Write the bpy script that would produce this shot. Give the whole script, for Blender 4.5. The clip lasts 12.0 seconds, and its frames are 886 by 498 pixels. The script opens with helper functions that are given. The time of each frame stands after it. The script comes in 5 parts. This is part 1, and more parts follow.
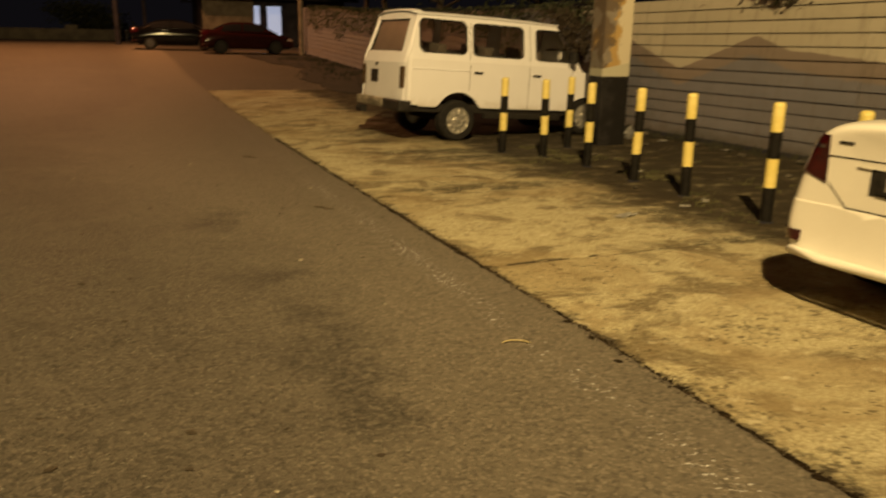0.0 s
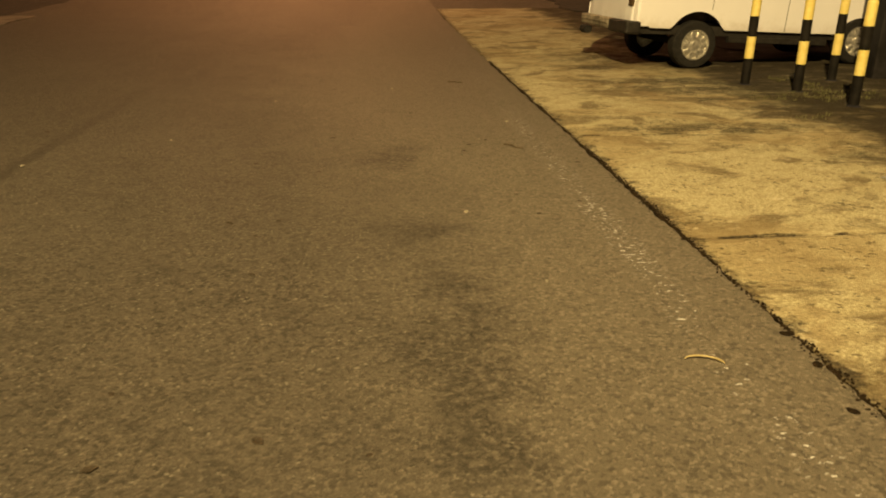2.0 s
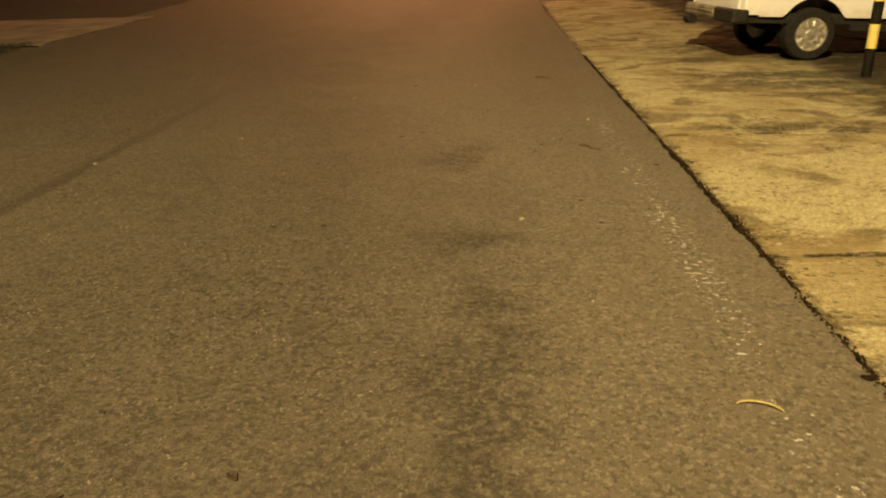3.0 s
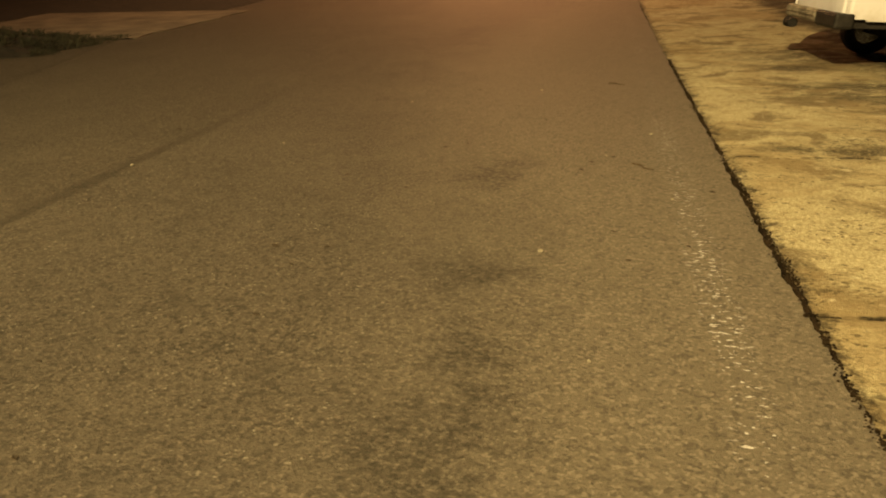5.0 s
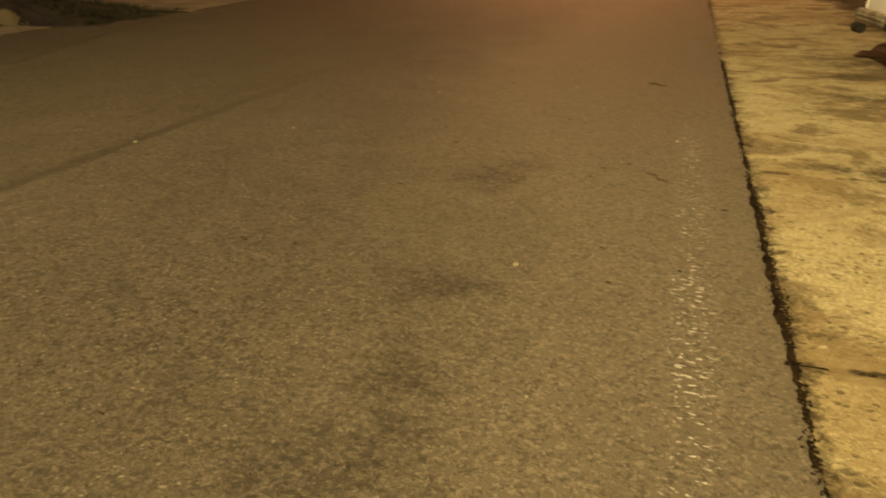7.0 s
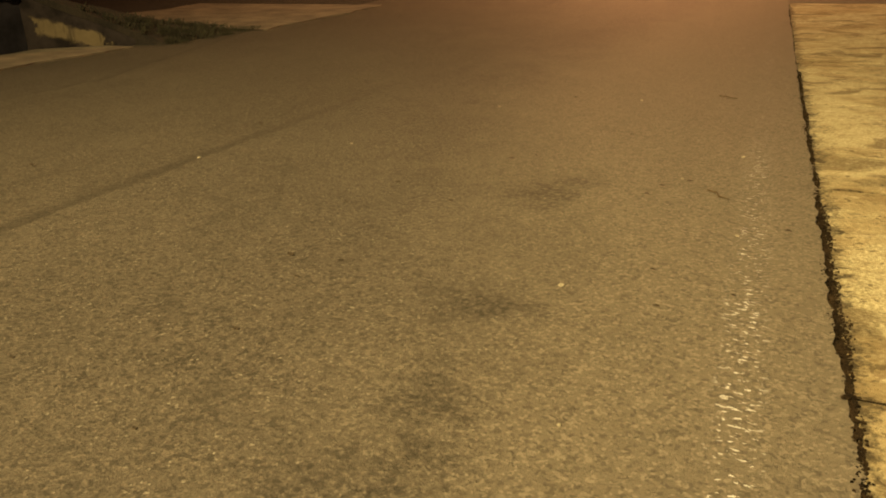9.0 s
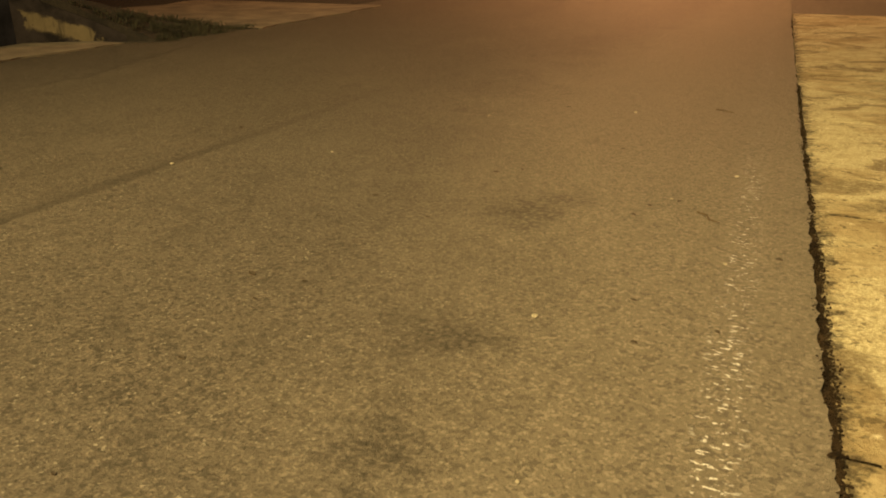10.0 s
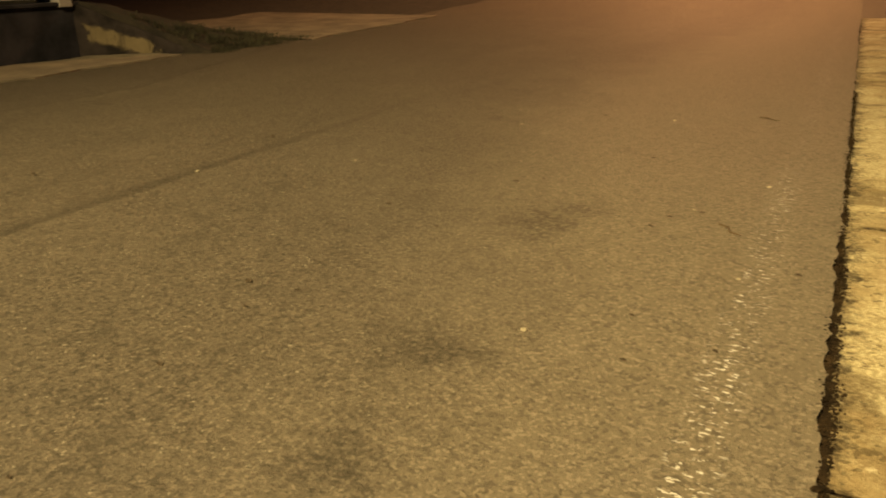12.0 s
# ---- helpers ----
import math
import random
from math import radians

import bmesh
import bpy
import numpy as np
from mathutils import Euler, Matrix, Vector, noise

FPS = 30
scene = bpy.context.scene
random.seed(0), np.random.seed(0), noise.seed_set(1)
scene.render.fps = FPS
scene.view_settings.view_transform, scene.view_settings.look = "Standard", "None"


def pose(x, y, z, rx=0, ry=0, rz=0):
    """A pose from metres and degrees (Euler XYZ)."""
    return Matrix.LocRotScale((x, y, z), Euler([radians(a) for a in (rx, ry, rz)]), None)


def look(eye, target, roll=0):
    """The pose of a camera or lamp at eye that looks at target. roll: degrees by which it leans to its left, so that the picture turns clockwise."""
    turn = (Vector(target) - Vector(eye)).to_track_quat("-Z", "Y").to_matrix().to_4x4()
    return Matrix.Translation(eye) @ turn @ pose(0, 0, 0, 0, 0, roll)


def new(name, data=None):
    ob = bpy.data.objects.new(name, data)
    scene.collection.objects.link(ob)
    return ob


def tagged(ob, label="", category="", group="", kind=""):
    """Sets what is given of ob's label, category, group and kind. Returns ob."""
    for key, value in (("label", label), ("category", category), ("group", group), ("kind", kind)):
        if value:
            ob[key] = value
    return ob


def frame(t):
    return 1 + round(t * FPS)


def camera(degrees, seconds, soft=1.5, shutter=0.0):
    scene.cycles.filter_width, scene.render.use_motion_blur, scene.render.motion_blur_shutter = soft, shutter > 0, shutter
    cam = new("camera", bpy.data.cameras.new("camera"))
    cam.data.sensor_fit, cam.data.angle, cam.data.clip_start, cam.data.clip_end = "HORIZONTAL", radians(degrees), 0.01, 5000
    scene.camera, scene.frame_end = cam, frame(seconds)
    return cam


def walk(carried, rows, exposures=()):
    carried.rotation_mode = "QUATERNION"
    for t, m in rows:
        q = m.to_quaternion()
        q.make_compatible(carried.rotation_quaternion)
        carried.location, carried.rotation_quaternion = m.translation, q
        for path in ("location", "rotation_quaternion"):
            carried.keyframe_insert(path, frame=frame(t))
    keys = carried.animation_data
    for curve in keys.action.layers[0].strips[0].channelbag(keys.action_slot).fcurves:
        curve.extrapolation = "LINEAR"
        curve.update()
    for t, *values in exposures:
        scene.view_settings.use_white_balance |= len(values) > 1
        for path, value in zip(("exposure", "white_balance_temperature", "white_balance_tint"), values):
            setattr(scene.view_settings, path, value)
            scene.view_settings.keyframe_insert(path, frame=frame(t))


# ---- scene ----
cam = camera(60.4, 12.0, soft=1.85, shutter=0.5)
PATH = [
    (0, (0.123, -0.091, 1.465), (0.875, 1.689, 0.946), 1.0),
    (0.5, (0.211, 0.094, 1.463), (0.746, 1.92, 0.847), 0.4),
    (1, (0.426, 0.264, 1.447), (0.701, 2.127, 0.775), -0.8),
    (1.5, (0.563, 0.401, 1.442), (0.719, 2.269, 0.745), -0.3),
    (2, (0.681, 0.653, 1.427), (0.84, 2.514, 0.712), -0.1),
    (2.5, (0.847, 0.821, 1.414), (0.871, 2.682, 0.681), -1.1),
    (3, (1.024, 0.948, 1.394), (0.896, 2.808, 0.67), -1.9),
    (3.2, (1.108, 1.009, 1.401), (0.935, 2.869, 0.687), -2.3),
    (4.8, (1.326, 1.345, 1.407), (1.009, 3.187, 0.695), -1.1),
    (5, (1.438, 1.396, 1.424), (1.057, 3.219, 0.693), -1.8),
    (5.5, (1.554, 1.485, 1.428), (1.129, 3.291, 0.681), -2.0),
    (6, (1.613, 1.601, 1.414), (1.231, 3.408, 0.648), -1.2),
    (6.5, (1.708, 1.751, 1.412), (1.362, 3.567, 0.649), 0.7),
    (7, (1.8, 1.756, 1.418), (1.268, 3.527, 0.657), 0.4),
    (7.5, (1.878, 1.788, 1.42), (1.209, 3.527, 0.693), -1.0),
    (7.7, (1.883, 1.788, 1.409), (1.193, 3.524, 0.695), -1.2),
    (9.3, (1.912, 1.913, 1.439), (1.191, 3.626, 0.699), -1.0),
    (9.5, (1.905, 1.98, 1.447), (1.202, 3.695, 0.696), -0.2),
    (10, (1.947, 2.127, 1.45), (1.233, 3.846, 0.721), 0.2),
    (10.5, (2.051, 2.206, 1.461), (1.216, 3.877, 0.747), -1.0),
    (11, (2.164, 2.281, 1.438), (1.235, 3.907, 0.735), -1.3),
    (11.5, (2.21, 2.307, 1.433), (1.269, 3.925, 0.729), -1.4),
    (12, (2.208, 2.332, 1.422), (1.337, 3.988, 0.717), -0.9),
]
EXPOSURES = [(0, -0.03, 6700, 16), (1.5, 0.25, 6650, 14), (3.0, 0.40, 6550, 11), (5.5, 0.45, 6550, 11), (6.5, 0.31, 6550, 11), (7.5, 0.50, 6500, 10), (9.5, 0.73, 6500, 10), (10.5, 0.73, 6500, 10), (12, 0.82, 6500, 10)]
walk(cam, [(t, look(eye, target, roll)) for t, eye, target, roll in PATH], EXPOSURES)

# ---- world and light: night, sodium street lamps ----
world = bpy.data.worlds.new("night")
scene.world = world
world.use_nodes = True
world.node_tree.nodes["Background"].inputs[0].default_value = (0.55, 0.50, 0.62, 1)
world.node_tree.nodes["Background"].inputs[1].default_value = 0.007


def lamp(name, at, aim, watts, colour, radius, cone, blend):
    """A street lamp's head: its shade cuts the light off towards the sides."""
    data = bpy.data.lights.new(name, "SPOT")
    data.energy, data.color, data.shadow_soft_size = watts, colour, radius
    data.spot_size, data.spot_blend = radians(cone), blend
    ob = new(name, data)
    ob.matrix_basis = look(at, aim)
    return ob


lamp("street_light", (-2.0, -5.4, 11.5), (4.0, 14.5, 0.0), 20000, (1.0, 0.725, 0.30), 0.2, 96, 1.0)
lamp("street_light_far", (-3.0, 39.0, 13.0), (-2.8, 36.5, 0.0), 12500, (1.0, 0.43, 0.15), 0.2, 137, 0.6)


# ---- node helpers ----
class Nodes:
    """A material's node tree with short calls."""

    def __init__(self, name):
        self.mat = bpy.data.materials.new(name)
        self.mat.use_nodes = True
        self.t = self.mat.node_tree
        self.bsdf = self.t.nodes["Principled BSDF"]
        self.place = self.t.nodes.new("ShaderNodeTexCoord").outputs["Object"]

    def link(self, a, b):
        if hasattr(a, "node"):
            self.t.links.new(a, b)
        else:
            b.default_value = (*a, 1) if isinstance(a, tuple) and len(a) == 3 and b.type == "RGBA" else a

    def noise(self, scale, detail=3.0, rough=0.55, vec=None, distort=0.0):
        n = self.t.nodes.new("ShaderNodeTexNoise")
        n.inputs["Scale"].default_value, n.inputs["Detail"].default_value = scale, detail
        n.inputs["Roughness"].default_value, n.inputs["Distortion"].default_value = rough, distort
        self.t.links.new(vec or self.place, n.inputs["Vector"])
        return n.outputs["Fac"]

    def cells(self, scale, vec=None, out="Color"):
        n = self.t.nodes.new("ShaderNodeTexVoronoi")
        n.inputs["Scale"].default_value = scale
        self.t.links.new(vec or self.place, n.inputs["Vector"])
        if out == "Color":
            sep = self.t.nodes.new("ShaderNodeSeparateColor")
            self.t.links.new(n.outputs["Color"], sep.inputs[0])
            return sep.outputs[0]
        return n.outputs[out]

    def stretch(self, x, y, z, vec=None):
        n = self.t.nodes.new("ShaderNodeMapping")
        n.inputs["Scale"].default_value = (x, y, z)
        self.t.links.new(vec or self.place, n.inputs["Vector"])
        return n.outputs[0]

    def warp(self, scale, amount, vec=None):
        """Coordinates pushed about by noise, to break up round cells."""
        n = self.t.nodes.new("ShaderNodeTexNoise")
        n.inputs["Scale"].default_value, n.inputs["Detail"].default_value = scale, 2.0
        self.t.links.new(vec or self.place, n.inputs["Vector"])
        m = self.t.nodes.new("ShaderNodeVectorMath")
        m.operation = "MULTIPLY_ADD"
        self.t.links.new(n.outputs["Color"], m.inputs[0])
        m.inputs[1].default_value = (amount,) * 3
        self.t.links.new(vec or self.place, m.inputs[2])
        return m.outputs[0]

    def axis(self, i, vec=None):
        n = self.t.nodes.new("ShaderNodeSeparateXYZ")
        self.t.links.new(vec or self.place, n.inputs[0])
        return n.outputs[i]

    def math(self, op, a, b=0.0, clamp=False):
        n = self.t.nodes.new("ShaderNodeMath")
        n.operation, n.use_clamp = op, clamp
        self.link(a, n.inputs[0])
        self.link(b, n.inputs[1])
        return n.outputs[0]

    def step(self, a, lo, hi, to0=0.0, to1=1.0):
        n = self.t.nodes.new("ShaderNodeMapRange")
        n.interpolation_type = "SMOOTHSTEP"
        self.link(a, n.inputs[0])
        for k, v in zip((1, 2, 3, 4), (lo, hi, to0, to1)):
            n.inputs[k].default_value = v
        return n.outputs[0]

    def mix(self, fac, a, b):
        n = self.t.nodes.new("ShaderNodeMix")
        n.data_type = "RGBA"
        self.link(fac, n.inputs[0])
        self.link(a, n.inputs[6])
        self.link(b, n.inputs[7])
        return n.outputs[2]

    def random(self):
        return self.t.nodes.new("ShaderNodeObjectInfo").outputs["Random"]

    def spot(self, x, y, rx, ry, ragged=0.5):
        """1 inside a ragged patch on the ground round (x, y), 0 outside."""
        dx = self.math("DIVIDE", self.math("SUBTRACT", self.axis(0), x), rx)
        dy = self.math("DIVIDE", self.math("SUBTRACT", self.axis(1), y), ry)
        d = self.math("SQRT", self.math("ADD", self.math("MULTIPLY", dx, dx), self.math("MULTIPLY", dy, dy)))
        d = self.math("ADD", d, self.math("MULTIPLY", self.math("SUBTRACT", self.noise(4.5, 6, 0.72), 0.5), 3.2 * ragged))
        return self.step(d, 1.05, 0.2)

    def done(self, colour, rough=0.6, metal=0.0, bump=None, depth=0.002, strength=1.0, **more):
        self.link(colour, self.bsdf.inputs["Base Color"])
        self.link(rough, self.bsdf.inputs["Roughness"])
        self.bsdf.inputs["Metallic"].default_value = metal
        for key, v in more.items():
            self.link(v, self.bsdf.inputs[key.replace("_", " ")])
        if bump is not None:
            n = self.t.nodes.new("ShaderNodeBump")
            n.inputs["Strength"].default_value, n.inputs["Distance"].default_value = strength, depth
            self.t.links.new(bump, n.inputs["Height"])
            self.t.links.new(n.outputs[0], self.bsdf.inputs["Normal"])
        return self.mat


def most(n, masks):
    out = masks[0]
    for m in masks[1:]:
        out = n.math("MAXIMUM", out, m)
    return out


def asphalt(name, tone, marks):
    n = Nodes(name)
    grit = n.noise(125, 5, 0.72)
    shards = n.warp(60, 0.030)
    chips = n.cells(82, shards)
    fine = n.cells(120, n.warp(90, 0.02))
    pits = n.cells(58, n.warp(45, 0.035))
    col = n.mix(n.step(grit, 0.30, 0.70), tuple(0.48 * c for c in tone), tuple(1.42 * c for c in tone))
    stone = n.mix(n.noise(40, 2, 0.5), (2.3 * tone[0], 2.1 * tone[1], 1.95 * tone[2]), (1.9 * tone[0], 2.0 * tone[1], 2.15 * tone[2]))
    col = n.mix(n.math("MULTIPLY", n.step(chips, 0.74, 0.80), n.step(grit, 0.35, 0.6, 0.1, 0.62)), col, stone)
    col = n.mix(n.math("MULTIPLY", n.step(pits, 0.27, 0.18), 0.68), col, tuple(0.32 * c for c in tone))
    col = n.mix(n.math("MULTIPLY", n.step(fine, 0.972, 0.985), n.step(n.noise(6, 3), 0.4, 0.6, 0.1, 0.6)), col, (0.40, 0.37, 0.31))
    col = n.mix(n.math("MULTIPLY", n.step(n.noise(7.5, 5, 0.7), 0.52, 0.75), 0.42), col, tuple(0.42 * c for c in tone))
    col = n.mix(n.math("MULTIPLY", n.step(n.noise(0.55, 4, 0.6), 0.42, 0.72), 0.3), col, tuple(1.5 * c for c in tone))
    col = n.mix(n.math("MULTIPLY", n.step(n.noise(30, 5, 0.75), 0.53, 0.61), 0.55), col, tuple(0.42 * c for c in tone))
    worn = n.noise(3.2, 6, 0.75, None, 0.6)
    col = n.mix(n.math("MULTIPLY", n.step(worn, 0.53, 0.68), 0.55), col, tuple(0.5 * c for c in tone))
    streak = n.noise(1.3, 4, 0.6, n.stretch(1.0, 0.12, 1.0))
    col = n.mix(n.math("MULTIPLY", n.step(streak, 0.5, 0.75), 0.3), col, tuple(0.55 * c for c in tone))
    if not marks:
        # older strip left along the far kerb, with a ragged seam
        bend = n.math("MULTIPLY", n.math("MAXIMUM", n.math("SUBTRACT", n.axis(1), 9.2), 0.0), 0.33)
        seam = n.math("ADD", n.math("ADD", n.axis(0), bend), n.math("MULTIPLY", n.math("SUBTRACT", n.noise(2.2, 5, 0.7), 0.5), 0.35))
        col = n.mix(n.math("MULTIPLY", n.step(seam, -5.72, -5.86), 0.18), col, (0.035, 0.031, 0.029))
        col = n.mix(n.math("MULTIPLY", n.step(n.math("ABSOLUTE", n.math("ADD", seam, 5.78)), 0.06, 0.02), 0.5), col, (0.03, 0.026, 0.02))
        band = n.spot(-2.0, 4.5, 0.12, 7.0, 0.25)
        col = n.mix(n.math("MULTIPLY", band, 0.55), col, tuple(0.42 * c for c in tone))
    if marks:
        # dust by the concrete; the lane's brighter lit far part is painted in too
        far_light = n.math("MULTIPLY", n.math("MINIMUM", n.math("MAXIMUM", n.math("SUBTRACT", n.axis(1), 5.0), 0.0), 4.5), n.step(n.axis(1), 24.0, 11.0, 0.05, 0.3))
        reach = n.math("ADD", n.math("ADD", n.axis(0), far_light), n.math("MULTIPLY", n.math("SUBTRACT", n.noise(1.4, 5, 0.7), 0.5), 1.6))
        dust_and_light = n.step(reach, 0.1, 1.8)
        pale_grain = n.math("MULTIPLY", dust_and_light, n.step(n.noise(60, 5, 0.72), 0.30, 0.62, 0.4, 1.0))
        col = n.mix(n.math("MULTIPLY", pale_grain, 0.62), col, (0.192, 0.166, 0.127))
        col = n.mix(n.math("MULTIPLY", n.math("MULTIPLY", dust_and_light, n.step(pits, 0.25, 0.15)), 0.4), col, tuple(0.5 * c for c in tone))
        col = n.mix(n.math("MULTIPLY", n.math("MULTIPLY", dust_and_light, n.step(chips, 0.80, 0.87)), 0.38), col, (0.30, 0.265, 0.215))
        oil = most(n, [n.spot(*m) for m in marks])
        speck = n.step(n.noise(26, 4, 0.75), 0.38, 0.58)
        col = n.mix(n.math("MULTIPLY", n.math("MULTIPLY", oil, speck), 0.66), col, tuple(0.24 * c for c in tone))
        # worn edge line, mere flecks of paint
        off = n.math("ABSOLUTE", n.math("SUBTRACT", n.axis(0), 1.975))
        band = n.step(n.math("ADD", off, n.math("MULTIPLY", n.noise(3, 2), 0.05)), 0.14, 0.06)
        fleck = n.noise(38, 3, 0.62, n.stretch(0.62, 1.2, 1.0))
        dense = n.noise(1.1, 2, 0.5)
        fleck = n.step(n.math("ADD", fleck, n.math("MULTIPLY", dense, 0.22)), 0.715, 0.755)
        col = n.mix(n.math("MULTIPLY", n.math("MULTIPLY", n.math("MULTIPLY", band, fleck), n.step(n.axis(1), 9.5, 5.0, 0.25, 1.0)), 0.85), col, (0.66, 0.66, 0.66))
    h = n.math("ADD", grit, n.math("ADD", n.math("MULTIPLY", chips, 0.6), n.math("MULTIPLY", n.step(pits, 0.24, 0.16), -0.9)))
    h = n.math("ADD", h, n.math("MULTIPLY", n.noise(35, 3), 1.2))
    return n.done(col, n.step(n.noise(60, 3), 0.3, 0.7, 0.62, 0.86), bump=h, depth=0.005, Specular_IOR_Level=0.4)


OIL = [(1.0, 3.2, 0.30, 0.85, 1.0), (0.98, 2.7, 0.24, 0.5, 0.9), (0.90, 4.66, 0.42, 0.20, 0.9), (0.98, 3.9, 0.26, 0.3, 1.0), (0.76, 6.27, 0.30, 0.36, 1.0), (0.9, 6.62, 0.24, 0.2, 0.8), (0.75, 1.75, 0.2, 0.4, 0.9)]
ASPHALT = asphalt("worn_asphalt", (0.091, 0.078, 0.062), OIL)
ASPHALT_OLD = asphalt("old_asphalt", (0.087, 0.074, 0.058), [])


def concrete_ground():
    n = Nodes("stained_concrete")
    shade = n.random()
    col = n.mix(shade, (0.555, 0.502, 0.328), (0.605, 0.552, 0.375))
    col = n.mix(n.step(n.noise(55, 5, 0.75), 0.40, 0.62), (0.33, 0.285, 0.165), col)
    wide = n.stretch(0.92, 1.08, 1.0)
    # broad brown smears, broken up by the grain of the surface
    breakup = n.step(n.noise(34, 5, 0.78, wide), 0.36, 0.60, 0.6, 1.0)
    smear = n.noise(1.5, 7, 0.66, wide, 0.6)
    col = n.mix(n.math("MULTIPLY", n.math("MULTIPLY", n.step(smear, 0.49, 0.60), breakup), 0.92), col, (0.125, 0.093, 0.05))
    cloud = n.noise(0.7, 5, 0.65, None, 0.8)
    col = n.mix(n.math("MULTIPLY", n.step(cloud, 0.46, 0.60), 0.62), col, (0.30, 0.232, 0.125))
    small = n.noise(6.5, 6, 0.78, wide)
    col = n.mix(n.math("MULTIPLY", n.math("MULTIPLY", n.step(small, 0.50, 0.62), breakup), 0.5), col, (0.18, 0.132, 0.068))
    tiny = n.noise(24, 6, 0.8, wide)
    col = n.mix(n.math("MULTIPLY", n.step(tiny, 0.54, 0.62), 0.32), col, (0.17, 0.13, 0.068))
    # crisp clusters of dark algae specks
    patchy = n.step(n.noise(1.7, 5, 0.65, n.stretch(0.85, 1.15, 1.0)), 0.55, 0.64)
    algae = n.step(n.noise(15, 7, 0.80, wide), 0.51, 0.55)
    col = n.mix(n.math("MULTIPLY", n.math("MULTIPLY", patchy, algae), 0.75), col, (0.062, 0.048, 0.026))
    # crisp pits and scraped pale spots
    pits = n.cells(46, n.warp(30, 0.045, wide))
    thick = n.step(n.noise(2.3, 4, 0.65), 0.42, 0.66, 0.0, 0.11)
    col = n.mix(n.math("MULTIPLY", n.math("LESS_THAN", pits, thick), 0.72), col, (0.085, 0.064, 0.033))
    pale = n.noise(7, 6, 0.72, wide)
    col = n.mix(n.math("MULTIPLY", n.step(pale, 0.58, 0.66), 0.45), col, (0.70, 0.65, 0.48))
    # silt and moss gathered on the strip along the fence and in the damp bands; shade under the van
    x = n.math("ADD", n.axis(0), n.math("MULTIPLY", n.math("SUBTRACT", n.noise(1.3, 6, 0.7), 0.5), 3.0))
    silt = n.step(x, 4.6, 5.3)
    # the patches by and under the van's tail paint in its shade
    damp_and_shade = most(n, [n.spot(3.6, 7.15, 1.4, 0.34, 0.7), n.spot(4.3, 9.9, 1.6, 0.45, 0.7), n.spot(4.6, 12.2, 1.8, 1.4, 0.6), n.spot(4.4, 9.3, 1.3, 0.55, 0.7), n.spot(3.7, 11.2, 0.7, 0.5, 0.6), n.spot(5.0, 4.45, 1.6, 0.25, 0.7), n.spot(4.9, 5.7, 0.95, 1.2, 0.6), n.spot(4.8, 7.9, 0.8, 0.8, 0.7), n.spot(4.6, 8.6, 1.2, 0.22, 0.7)])
    dirt = n.math("MAXIMUM", n.math("MULTIPLY", silt, 1.0), n.math("MULTIPLY", damp_and_shade, 0.9))
    fringe = n.math("ADD", n.axis(0), n.math("MULTIPLY", n.math("SUBTRACT", n.noise(9, 6, 0.78), 0.5), 0.55))
    dirt = n.math("MAXIMUM", dirt, n.math("MULTIPLY", n.step(fringe, 2.42, 2.34), 0.9))
    for jy in (4.42, 6.97, 9.95, 12.95):
        wave = n.math("MULTIPLY", n.math("SUBTRACT", n.noise(1.6, 4, 0.6), 0.5), 0.16)
        gap = n.step(n.math("ABSOLUTE", n.math("SUBTRACT", n.math("ADD", n.axis(1), wave), jy)), 0.020, 0.006)
        dirt = n.math("MAXIMUM", dirt, n.math("MULTIPLY", gap, 1.0))
    soil = n.mix(n.noise(14, 5, 0.7), (0.011, 0.0085, 0.0055), (0.056, 0.043, 0.025))
    crumb = n.math("MULTIPLY", n.step(n.noise(3.4, 6, 0.75, n.stretch(0.85, 1.2, 1.0)), 0.36, 0.52), n.step(n.noise(40, 5, 0.78, wide), 0.34, 0.54, 0.3, 1.0))
    col = n.mix(n.math("MULTIPLY", dirt, crumb), col, soil)
    bed = n.math("ADD", n.axis(0), n.math("MULTIPLY", n.math("SUBTRACT", n.noise(1.1, 6, 0.7), 0.5), 2.2))
    cover = n.math("MULTIPLY", n.step(bed, 4.5, 5.15), n.step(n.noise(2.6, 5, 0.7, wide), 0.62, 0.46, 0.5, 0.96))
    col = n.mix(cover, col, soil)
    h = n.math("ADD", n.noise(120, 4, 0.7), n.math("MULTIPLY", n.noise(12, 4), 2.0))
    return n.done(col, 0.85, bump=h, depth=0.008, Specular_IOR_Level=0.25)


CONCRETE = concrete_ground()


def plain(name, a, b, scale=8.0, rough=0.7, metal=0.0, depth=0.002, fine=80.0, **more):
    """A surface that wanders between two colours at two scales."""
    n = Nodes(name)
    f = n.math("ADD", n.math("MULTIPLY", n.noise(scale, 5, 0.65), 0.65), n.math("MULTIPLY", n.noise(fine, 3, 0.6), 0.35))
    return n.done(n.mix(n.step(f, 0.36, 0.64), a, b), rough, metal, n.noise(fine, 4, 0.65), depth, **more)


